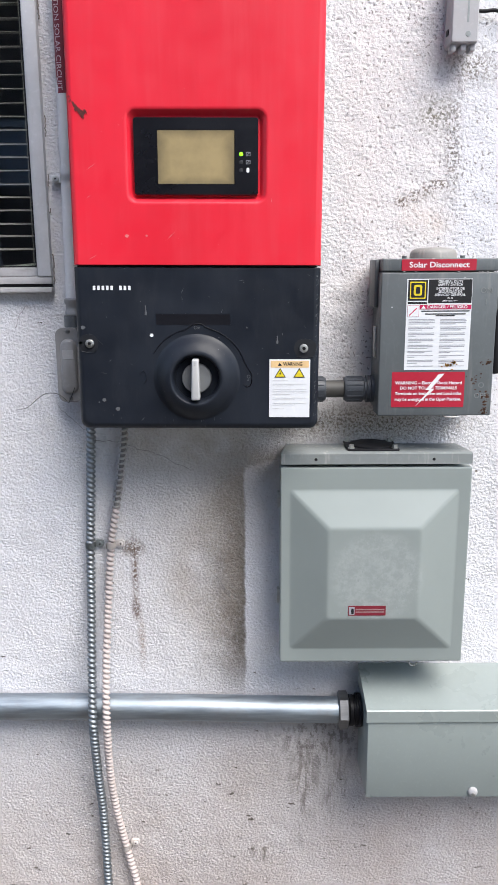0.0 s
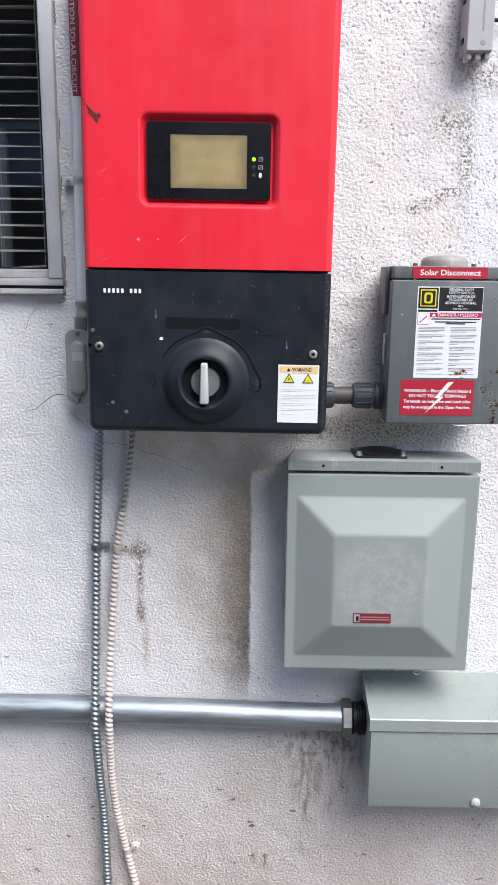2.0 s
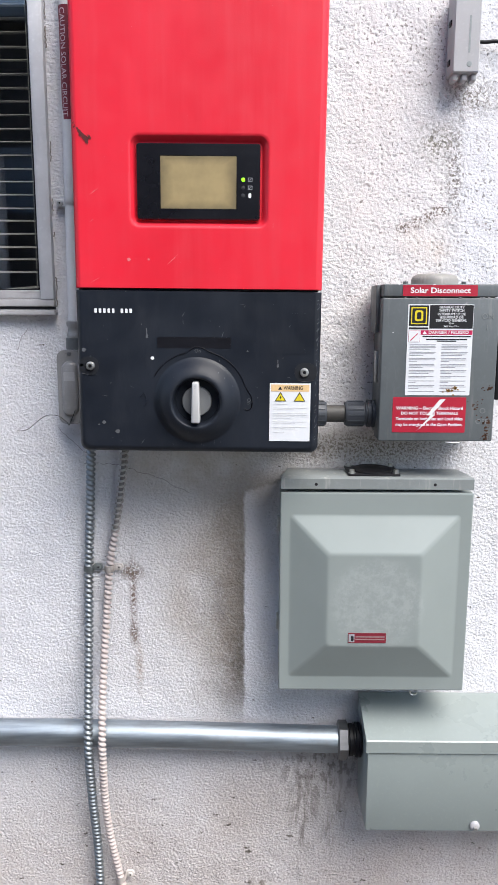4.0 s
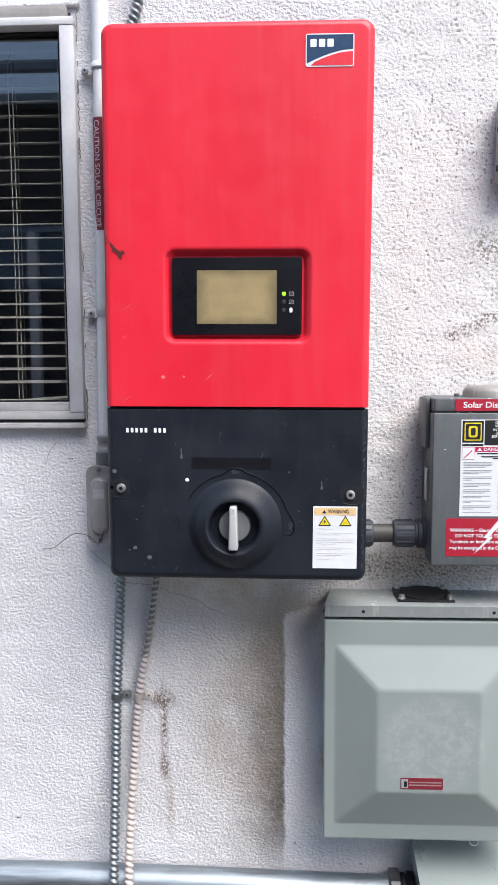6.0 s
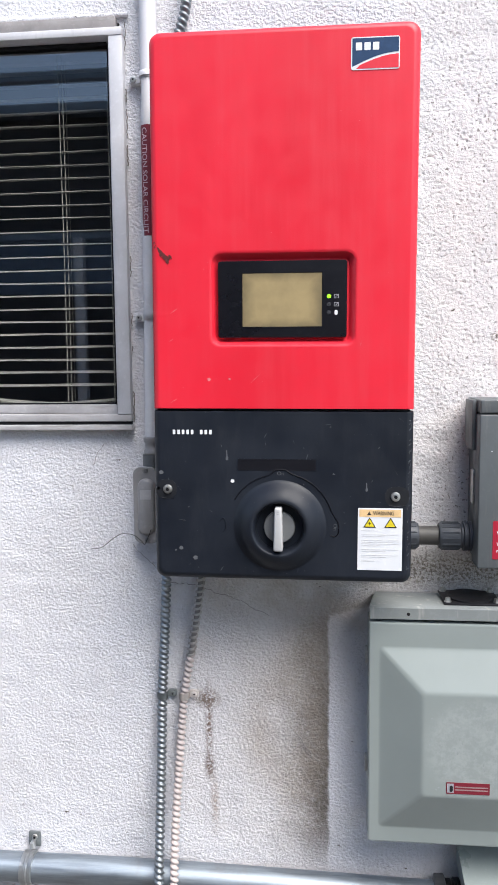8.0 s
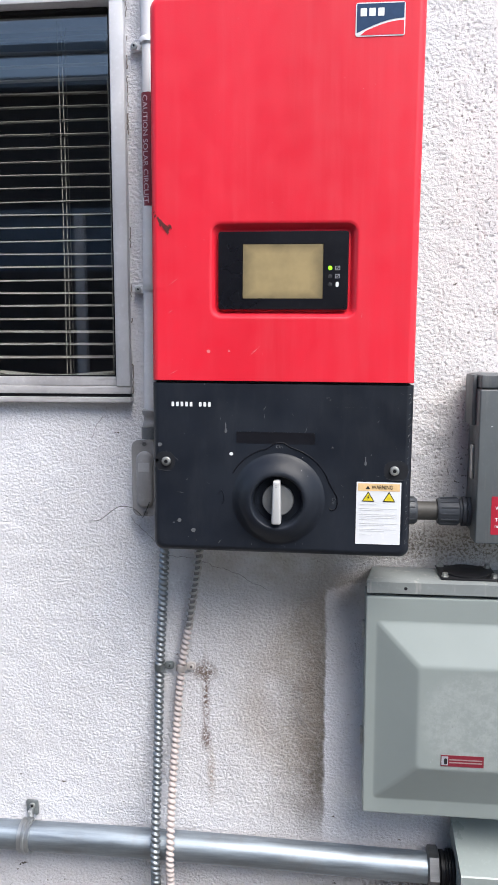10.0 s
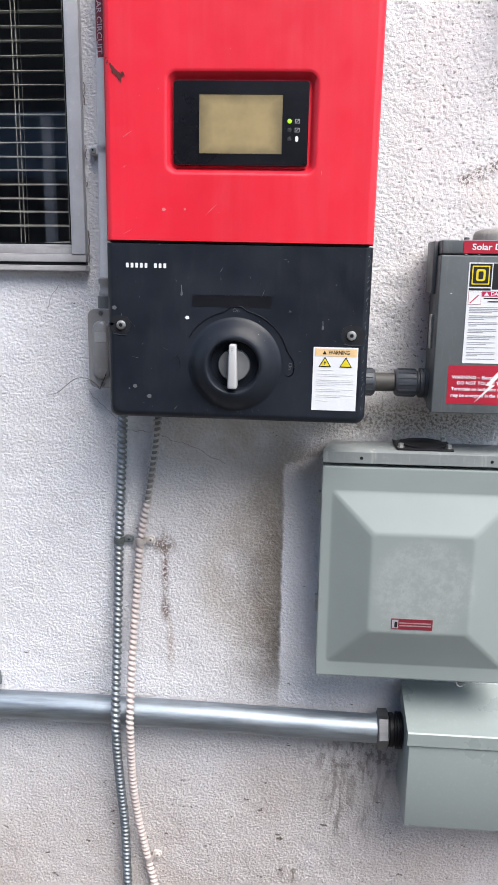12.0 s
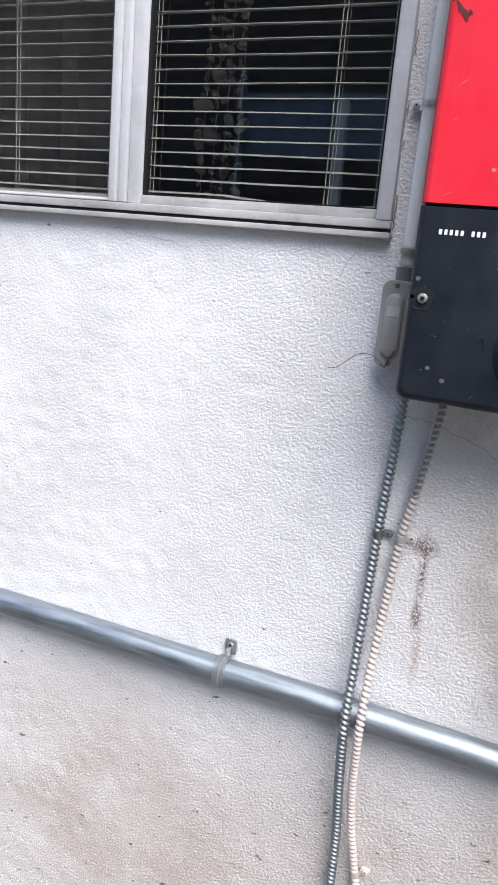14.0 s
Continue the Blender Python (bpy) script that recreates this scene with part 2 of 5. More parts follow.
def dusty_enamel():
    m = Nodes("dusty_enamel", 0.36)
    a, b = m.noise(9, 5), m.noise(75, 5, 0.7)
    c = m.mix(m.ramp(a, 0.35, 0.7), (0.235, 0.265, 0.255), (0.25, 0.28, 0.27))
    dust = m.math("MULTIPLY", m.spot(0.188, 1.0, 0.085, 0.085, 0.25), m.ramp(b, 0.42, 0.62, 0.1, 0.55))
    c = m.mix(dust, c, (0.36, 0.38, 0.375))
    m.colour(c).roughness(m.ramp(b, 0.3, 0.7, 0.3, 0.5)).bump(m.noise(700, 2), 0.0001, 0.5)
    return m.mat


DUSTY_PANEL = dusty_enamel()
GREY_TROUGH = painted("pale_grey_enamel", (0.255, 0.288, 0.278), 0.3, 0.06, bump=0.0001)
GREY_HOOD = painted("scuffed_grey_enamel", (0.24, 0.26, 0.258), 0.4, 0.25, wear=(0.5, (0.5, 0.48, 0.44)))
PVC = painted("grey_pvc", (0.76, 0.745, 0.755), 0.5, 0.2)
PVC_DARK = painted("dark_grey_pvc", (0.055, 0.062, 0.075), 0.5, 0.3, wear=(0.3, (0.2, 0.19, 0.17)))
PVC_MID = painted("mid_grey_pvc", (0.16, 0.17, 0.18), 0.45, 0.3)
PVC_TAN = painted("sun_browned_pvc", (0.075, 0.07, 0.064), 0.55, 0.3)
WHITE_PVC = painted("white_painted_pvc", (0.68, 0.68, 0.71), 0.5, 0.1)
ALU = painted("oxidised_aluminium_frame", (0.58, 0.58, 0.61), 0.45, 0.22, wear=(0.4, (0.32, 0.31, 0.31)))
ALU_DIRTY = painted("grimy_aluminium_frame", (0.45, 0.44, 0.45), 0.55, 0.4, wear=(0.75, (0.15, 0.135, 0.12)), run=(0.12, 1, 1.5))
OLD_WOOD = painted("weathered_grey_strip", (0.36, 0.34, 0.34), 0.8, 0.45, wear=(0.7, (0.12, 0.11, 0.1)), run=(0.12, 1, 1.5))
STEEL = galvanised("galvanised_steel")
FLEX_STEEL = galvanised("flexible_steel", (0.36, 0.39, 0.41), 0.42)
ZINC = galvanised("zinc_screws", (0.66, 0.66, 0.64), 0.36)
FLEX_WORN = painted("worn_flex_paint", (0.5, 0.465, 0.43), 0.5, 0.35, metal=0.3)
FLEX_PAINT = painted("cream_painted_metal", (0.53, 0.455, 0.43), 0.6, 0.15)
BOX_GREY = painted("light_grey_box_plastic", (0.42, 0.41, 0.42), 0.5, 0.12)
DARK = plain("black_rubber", (0.012, 0.012, 0.014), 0.5)
DARK_GREY = plain("coil_gap_grey", (0.22, 0.205, 0.195), 0.6)
BEZEL = painted("display_bezel_black", (0.006, 0.006, 0.009), 0.3, 0.2, bump=0.0)


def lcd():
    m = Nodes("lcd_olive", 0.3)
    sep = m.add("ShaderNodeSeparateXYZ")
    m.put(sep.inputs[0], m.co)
    # vignette painted into the screen's colour: olive darkens towards its edges
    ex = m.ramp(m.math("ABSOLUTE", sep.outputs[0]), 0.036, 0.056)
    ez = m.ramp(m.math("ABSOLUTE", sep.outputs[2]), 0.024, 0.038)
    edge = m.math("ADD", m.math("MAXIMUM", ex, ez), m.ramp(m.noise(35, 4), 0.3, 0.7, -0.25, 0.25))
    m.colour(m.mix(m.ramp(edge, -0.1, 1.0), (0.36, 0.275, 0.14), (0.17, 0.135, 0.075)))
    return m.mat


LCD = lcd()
WHITE = painted("white_label_vinyl", (0.75, 0.76, 0.78), 0.45, 0.08, bump=0.0)
RED_LABEL = painted("red_label_vinyl", (0.42, 0.012, 0.035), 0.42, 0.15, bump=0.0)
MAROON = painted("maroon_label_vinyl", (0.2, 0.015, 0.03), 0.45, 0.2, bump=0.0)
MAGENTA = plain("crimson_ink", (0.5, 0.02, 0.09))
INK, GREY_INK, PALE_INK = plain("black_ink", (0.02, 0.02, 0.022)), plain("grey_ink", (0.33, 0.33, 0.36)), plain("pale_ink", (0.6, 0.6, 0.63))
FAINT_INK = plain("faint_grey_ink", (0.68, 0.68, 0.69))
YELLOW, PEACH, NAVY = plain("yellow_ink", (0.75, 0.6, 0.03)), plain("peach_ink", (0.8, 0.55, 0.28)), plain("navy_ink", (0.02, 0.055, 0.13))
SILVER = painted("silver_plastic", (0.46, 0.46, 0.46), 0.4, 0.1)
RUST = painted("rust", (0.085, 0.038, 0.02), 0.9, 0.5)
SLAT = plain("blind_slat", (0.75, 0.74, 0.72), 0.4)
CORD = plain("blind_cord", (0.6, 0.58, 0.54), 0.8)
SHELL = painted("pale_shells", (0.55, 0.53, 0.51), 0.6, 0.3)
ROOM = painted("room_paint", (0.3, 0.29, 0.3), 0.8, 0.2)
led = Nodes("green_led", 0.3)
led.colour((0.2, 0.8, 0.02))
led.bsdf.inputs["Emission Color"].default_value = (0.28, 1.0, 0.02, 1)
led.bsdf.inputs["Emission Strength"].default_value = 0.9
LED_ON, LED_OFF = led.mat, plain("dark_led", (0.05, 0.05, 0.055), 0.3)

# ---- building helpers ----
REST = {}


def thing(name, at, label, category, group="", kind=""):
    ob = new(name)
    ob.empty_display_size = 0.05
    ob.location = at
    REST[ob] = Matrix.Translation(at)
    return tagged(ob, label, category, group, kind)


def mesh_of(name, bm, mat, smooth=40):
    me = bpy.data.meshes.new(name)
    bmesh.ops.recalc_face_normals(bm, faces=bm.faces)
    bm.to_mesh(me)
    bm.free()
    me.materials.append(mat)
    if smooth:
        me.shade_smooth()
        me.set_sharp_from_angle(angle=radians(smooth))
    return me


def part(name, bm, mat, parent=None, label="", smooth=40):
    """Links a bmesh, in world coordinates, as one mesh object under a thing or a part."""
    me = bm if isinstance(bm, bpy.types.Mesh) else mesh_of(name, bm, mat, smooth)
    if not me.materials:
        me.materials.append(mat)
    co = np.empty(len(me.vertices) * 3)
    me.vertices.foreach_get("co", co)
    co = co.reshape(-1, 3)
    mid = Vector(((co.min(0) + co.max(0)) / 2).tolist())
    me.transform(Matrix.Translation(-mid))
    ob = new(name, me)
    ob.location = mid
    REST[ob] = Matrix.Translation(mid)
    if parent:
        ob.parent = parent
        ob.matrix_parent_inverse = REST[parent].inverted()
    return tagged(ob, label)


def box(x0, x1, y0, y1, z0, z1, bevel=0.0, seg=2, bm=None):
    bm = bm or bmesh.new()
    m = Matrix.Translation(((x0 + x1) / 2, (y0 + y1) / 2, (z0 + z1) / 2)) @ Matrix.Diagonal((x1 - x0, y1 - y0, z1 - z0, 1))
    vs = bmesh.ops.create_cube(bm, size=1, matrix=m)["verts"]
    if bevel:
        es = list({e for v in vs for e in v.link_edges})
        bmesh.ops.bevel(bm, geom=es, offset=bevel, segments=seg, affect="EDGES", profile=0.5)
    return bm


def rod(a, b, r, r2=None, seg=24, bm=None, bevel=0.0):
    """A cylinder or cone from a to b."""
    bm = bm or bmesh.new()
    a, b = Vector(a), Vector(b)
    m = Matrix.Translation((a + b) / 2) @ (b - a).to_track_quat("Z", "Y").to_matrix().to_4x4()
    vs = bmesh.ops.create_cone(bm, cap_ends=True, segments=seg, radius1=r, radius2=r if r2 is None else r2, depth=(b - a).length, matrix=m)["verts"]
    if bevel:
        es = list({e for v in vs for e in v.link_edges if any(len(f.verts) > 4 for f in e.link_faces)})
        bmesh.ops.bevel(bm, geom=es, offset=bevel, segments=2, affect="EDGES")
    return bm


def round_loop(cx, cz, w, h, r, k=6):
    """Points of a rounded rectangle in x and z; r may be a pair, above and below."""
    out = []
    for i, (sx, sz) in enumerate(((1, 1), (-1, 1), (-1, -1), (1, -1))):
        for j in range(k + 1):
            a = math.pi / 2 * (i + j / k)
            q = r if isinstance(r, float) else r[0 if sz > 0 else 1]
            out.append((cx + sx * (w / 2 - q) + q * math.cos(a), cz + sz * (h / 2 - q) + q * math.sin(a)))
    return out


def loft(loops, bm=None, cap=True, cap_back=True):
    """Joins rounded rectangles (cx, cz, w, h, r, y), from the back to the front, and closes both ends."""
    bm = bm or bmesh.new()
    rows = [[bm.verts.new((x, y, z)) for x, z in round_loop(cx, cz, w, h, r)] for cx, cz, w, h, r, y in loops]
    for p, q in zip(rows, rows[1:]):
        for i in range(len(p)):
            j = (i + 1) % len(p)
            bm.faces.new((p[i], p[j], q[j], q[i]))
    if cap:
        bm.faces.new(rows[-1])
    if cap_back:
        bm.faces.new(rows[0][::-1])
    return bm


def spin(profile, centre, axis="y", seg=40, bm=None):
    """A turned body: profile rows of (radius, place along the axis)."""
    bm = bm or bmesh.new()
    rows = []
    for r, s in profile:
        row = []
        for i in range(seg):
            a = 2 * math.pi * i / seg
            p = {"y": (r * math.cos(a), s, r * math.sin(a)), "x": (s, r * math.cos(a), r * math.sin(a)), "z": (r * math.cos(a), r * math.sin(a), s)}[axis]
            row.append(bm.verts.new(Vector(centre) + Vector(p)))
        rows.append(row)
    for p, q in zip(rows, rows[1:]):
        for i in range(seg):
            j = (i + 1) % seg
            bm.faces.new((p[i], p[j], q[j], q[i]))
    bm.faces.new(rows[0])
    bm.faces.new(rows[-1])
    return bm


def smooth_path(points, step=0.004):
    """A Catmull-Rom curve through the points, in even steps."""
    p = [Vector(v) for v in points]
    p = [2 * p[0] - p[1]] + p + [2 * p[-1] - p[-2]]
    out = []
    for a, b, c, d in zip(p, p[1:], p[2:], p[3:]):
        n = max(2, int((c - b).length / step))
        for i in range(n):
            t = i / n
            out.append(0.5 * (2 * b + (c - a) * t + (2 * a - 5 * b + 4 * c - d) * t * t + (3 * b - a - 3 * c + d) * t ** 3))
    out.append(p[-2])
    return out


def tube(points, r, seg=10, step=0.004, wave=0.0, pitch=0.0073, bm=None):
    """A tube along a curve; wave and pitch wind a spiral corrugation round it."""
    bm = bm or bmesh.new()
    path = smooth_path(points, step)
    rows, run = [], 0.0
    side = Vector((1, 0, 0)) if abs((path[1] - path[0]).normalized().x) < 0.9 else Vector((0, 1, 0))
    for i, c in enumerate(path):
        tan = (path[min(i + 1, len(path) - 1)] - path[max(i - 1, 0)]).normalized()
        side = (side - tan * side.dot(tan)).normalized()
        up = tan.cross(side)
        run += (c - path[i - 1]).length if i else 0
        row = []
        for j in range(seg):
            a = 2 * math.pi * j / seg
            k = math.cos(2 * math.pi * run / pitch + a)
            rr = r + wave * (1 - 2 * ((1 - k) / 2) ** 2) if wave else r
            row.append(bm.verts.new(c + (side * math.cos(a) + up * math.sin(a)) * rr))
        rows.append(row)
    for p, q in zip(rows, rows[1:]):
        for i in range(seg):
            j = (i + 1) % seg
            bm.faces.new((p[i], p[j], q[j], q[i]))
    bm.faces.new(rows[0])
    bm.faces.new(rows[-1])
    return bm


def coil(points, r, wire, pitch):
    """A wire wound round a curve."""
    path = smooth_path(points, 0.0006)
    pts, run = [], 0.0
    for i, c in enumerate(path):
        tan = (path[min(i + 1, len(path) - 1)] - path[max(i - 1, 0)]).normalized()
        side = (Vector((1, 0, 0)) - tan * tan.x).normalized()
        run += (c - path[i - 1]).length if i else 0
        a = 2 * math.pi * run / pitch
        pts.append(c + (side * math.cos(a) + tan.cross(side) * math.sin(a)) * r)
    return tube(pts, wire, 6, 0.004)


def sheet(points, y, thick=0.0006, bm=None):
    """A thin plate facing the camera side, from a rim of (x, z)."""
    bm = bm or bmesh.new()
    front = [bm.verts.new((x, y, z)) for x, z in points]
    back = [bm.verts.new((x, y + thick, z)) for x, z in points]
    bm.faces.new(front)
    bm.faces.new(back[::-1])
    for i in range(len(front)):
        j = (i + 1) % len(front)
        bm.faces.new((front[i], back[i], back[j], front[j]))
    return bm


def plate(x0, x1, z0, z1, y, r=0.001, thick=0.0006, bm=None):
    return sheet(round_loop((x0 + x1) / 2, (z0 + z1) / 2, x1 - x0, z1 - z0, r, 3), y, thick, bm)


def letters(text, size, align="CENTER", width=None, bold=0.0):
    """A flat mesh of the words, in x and y."""
    cu = bpy.data.curves.new("words", "FONT")
    cu.body, cu.size, cu.align_x, cu.align_y, cu.offset, cu.resolution_u = text, size, align, "CENTER", bold, 3
    ob = bpy.data.objects.new("words", cu)
    scene.collection.objects.link(ob)
    me = bpy.data.meshes.new_from_object(ob.evaluated_get(bpy.context.evaluated_depsgraph_get()))
    bpy.data.objects.remove(ob)
    bpy.data.curves.remove(cu)
    me.materials.clear()
    if width:
        xs = [v.co.x for v in me.vertices]
        me.transform(Matrix.Diagonal((width / (max(xs) - min(xs)), 1, 1, 1)))
    return me


def words(name, text, x, y, z, size, mat, parent, align="CENTER", width=None, bold=0.0, turn=0.0, label=""):
    me = letters(text, size, align, width, bold)
    me.transform(pose(x, y, z, 90, 0, 0) @ pose(0, 0, 0, 0, 0, turn))
    return part(name, me, mat, parent, label or f"printed words {text}")


def screw(name, x, y, z, r, mat, parent, depth=0.003, dish=True):
    """A pan-head screw with a cross slot, facing the camera side."""
    bm = spin([(r, 0), (r, -depth * 0.6), (r * 0.88, -depth * 0.9), (r * 0.6, -depth), (r * 0.46, -depth), (r * 0.42, -depth * 0.5)], (x, y, z), "y", 20)
    return part(name, bm, mat, parent)

# ---- structure ----
WALL, GROUND = 1.32, -0.12


def grain(nx, nz, step, wave, rng, spread=0.45, long=1.0):
    """Noise of one wavelength in metres, stretched along x by long, mean 0 and spread 1."""
    fx, fz = np.fft.fftfreq(nx, step)[:, None], np.fft.rfftfreq(nz, step)[None, :]
    f = np.sqrt(fx * fx * long * long + fz * fz) * wave
    n = np.fft.irfft2(np.fft.rfft2(rng.standard_normal((nx, nz))) * np.exp(-((f - 1) / spread) ** 2), s=(nx, nz))
    return n / n.std()


def stucco_wall():
    """The rough face of the wall, with the window's opening, and the plain wall round it."""
    x0, x1, z0, z1, step = -1.2, 0.54, -0.06, 2.26, 0.0021
    nx, nz = int(round((x1 - x0) / step)) + 1, int(round((z1 - z0) / step)) + 1
    rng = np.random.default_rng(7)
    X, Z = np.meshgrid(x0 + np.arange(nx) * step, z0 + np.arange(nz) * step, indexing="ij")
    small, dash, dab, wide = grain(nx, nz, step, 0.0056, rng), grain(nx, nz, step, 0.005, rng, long=1.3), grain(nx, nz, step, 0.0085, rng), grain(nx, nz, step, 0.05, rng)
    patch = np.clip(0.5 + 0.4 * grain(nx, nz, step, 0.25, rng), 0, 1)
    rough = np.clip((X - 0.0) / 0.15, 0, 1) * np.clip((Z - 1.15) / 0.15, 0, 1)
    foot = np.clip((0.85 - Z) / 0.35, 0, 1)
    calm = np.clip((-0.38 - X) / 0.35, 0, 1) * (1 - foot)
    # a later coat of plaster with a ragged edge beside the disconnect, and the smoother strip by the panel
    coat = np.clip((X - 0.305 - 0.010 * wide) / 0.006, 0, 1) * np.clip((1.84 - Z - 0.010 * wide) / 0.006, 0, 1) * np.clip((Z - 1.5) / 0.1, 0, 1)
    strip = np.clip((X + 0.032 + 0.002 * wide) / 0.004, 0, 1) * np.clip((1.16 + 0.31 * X - Z) / 0.006, 0, 1) * np.clip((0.06 - X) / 0.02, 0, 1) * np.clip((Z - 0.74) / 0.02, 0, 1)
    shade = np.clip((Z - 0.9) / 0.1, 0, 1) * np.clip((1.3 - Z) / 0.05, 0, 1) * np.clip((X + 0.3) / 0.05, 0, 1)
    blob = np.clip(0.4 + 0.5 * dash + 0.32 * small, 0, 1.35)
    pits = np.clip(-0.75 * dab - 0.6 * small - 1.05, 0, 1.2)
    gain = (0.85 + 0.3 * patch + 0.45 * shade + 0.25 * foot - 0.78 * rough - 0.55 * calm) * (1 - 0.45 * coat) * (1 - 0.4 * strip)
    h = 0.0007 * blob * gain - 0.0021 * pits * (0.3 + 0.6 * rough + 0.25 * foot - 0.2 * calm) * (1 - 0.5 * coat) + 0.0003 * wide + 0.0012 * patch + 0.0012 * coat + 0.0008 * strip + 0.0006
    Y = WALL - h + 0.0035
    verts = np.stack((X, Y, Z), -1).reshape(-1, 3)
    i, j = np.meshgrid(np.arange(nx - 1), np.arange(nz - 1), indexing="ij")
    xc, zc = x0 + (i + 0.5) * step, z0 + (j + 0.5) * step
    keep = ~((xc < -0.358) & (zc > 1.4755) & (zc < 2.0985))
    i, j = i[keep], j[keep]
    a = i * nz + j
    quads = np.stack((a, a + nz, a + nz + 1, a + 1), -1)
    v, f = verts.tolist(), quads.tolist()

    def slab(xa, xb, za, zb, front, back):
        n = len(v)
        for y in (front, back):
            v.extend([(xa, y, za), (xb, y, za), (xb, y, zb), (xa, y, zb)])
        f.extend([[n, n + 1, n + 2, n + 3], [n + 7, n + 6, n + 5, n + 4], [n, n + 4, n + 5, n + 1], [n + 1, n + 5, n + 6, n + 2], [n + 2, n + 6, n + 7, n + 3], [n + 3, n + 7, n + 4, n]])

    for xa, xb, za, zb, front in ((-6, x0, GROUND, 1.476, WALL), (x1, 6, GROUND, 3.1, WALL), (x0, x1, z1, 3.1, WALL), (-6, x0, 2.098, 3.1, WALL),
                                  (-6, -1.78, 1.476, 2.098, WALL), (x0, x1, GROUND, 1.476, 1.335), (-0.358, x1, 1.476, 2.098, 1.335), (x0, x1, 2.098, z1, 1.335)):
        slab(xa, xb, za, zb, front, 1.47)
    me = bpy.data.meshes.new("wall_north")
    me.from_pydata(v, [], f)
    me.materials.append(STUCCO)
    me.shade_smooth()
    me.set_sharp_from_angle(angle=radians(60))
    tagged(new("wall_north", me), "rough white painted stucco wall, stained and dusty", "wall", kind="structure")


stucco_wall()


def slab_thing(name, dims, mat, label, category, bevel=0.0):
    return tagged(part(name, box(*dims, bevel=bevel), mat), label, category, kind="structure")


# concrete kept dark so that less light bounces up from the ground
m = Nodes("concrete_path", 0.9)
m.colour(m.mix(m.ramp(m.noise(2.5, 6), 0.3, 0.7), (0.065, 0.06, 0.056), (0.11, 0.1, 0.092))).bump(m.noise(120, 5), 0.002, 0.6)
CONCRETE = m.mat
NEIGHBOUR = painted("dark_brown_boards", (0.06, 0.053, 0.055), 0.8, 0.3)
BLUE_GLASS = painted("blue_grey_panel", (0.12, 0.165, 0.235), 0.5, 0.2)
FASCIA = painted("blue_grey_siding", (0.25, 0.3, 0.37), 0.7, 0.2)
bm = bmesh.new()
bmesh.ops.create_grid(bm, x_segments=1, y_segments=1, size=400)
bmesh.ops.translate(bm, verts=bm.verts, vec=(0, 0, GROUND))
tagged(part("ground", bm, CONCRETE), "dark concrete ground", "ground", kind="structure")
# the dark building across the side yard
slab_thing("wall_south", (-9, 1.6, -4.3, -4.0, GROUND, 3.69), NEIGHBOUR, "dark boarded wall across the side yard", "wall")
slab_thing("trim", (-9, 1.6, -4.05, -3.85, 3.692, 3.77), FASCIA, "blue-grey eave board across the side yard", "trim")
# beams added only to draw the bands mirrored in the window glass
for k in range(3):
    slab_thing("trim", (-9, 1.6, -4.6 - 0.4 * k, -4.5 - 0.4 * k, 4.2 + 0.62 * k, 4.28 + 0.66 * k), FASCIA, "blue-grey beam added for the bands mirrored in the window", "trim")
slab_thing("wall_panel", (-3.05, -1.55, -4.0, -3.985, 0.9, 2.2), NEIGHBOUR, "dark door panel across the side yard", "door")
slab_thing("post", (-3.1, -3.06, -3.98, -3.9, GROUND, 2.9), FASCIA, "white post across the side yard", "post")
slab_thing("window_2", (-3.05, -1.55, -4.0, -3.985, 2.205, 2.67), BLUE_GLASS, "blue-grey patio window across the side yard", "window")
slab_thing("post", (-2.2, -2.12, -3.98, -3.9, GROUND, 2.67), WHITE_PVC, "white post across the side yard", "post")
slab_thing("trim", (-3.05, -1.5, -3.98, -3.95, 2.67, 2.72), FASCIA, "blue-grey head trim across the side yard", "trim")

# the room behind the window
for name, dims in (("wall_west", (-2.45, -2.4, 1.475, 4.0, 0.9, 2.6)), ("wall_east", (0.2, 0.25, 1.475, 4.0, 0.9, 2.6)), ("wall_back", (-2.4, 0.2, 4.0, 4.05, 0.9, 2.6)),
                   ("ceiling", (-2.4, 0.2, 1.475, 4.0, 2.6, 2.65)), ("floor", (-2.4, 0.2, 1.475, 4.0, 0.85, 0.9))):
    slab_thing(name, dims, ROOM, "dim room surface behind the window", name.split("_")[0])


def glazing(dims, parent):
    """A pane whose outer face reflects; its other faces are clear."""
    pane = part("pane", box(*dims), GLASS, parent, smooth=0)
    pane.data.materials.append(GLASS_BACK)
    for f in pane.data.polygons:
        f.material_index = 0 if f.normal.y < -0.5 else 1
    pane.visible_shadow = False


GLASS_BACK = clear_side()


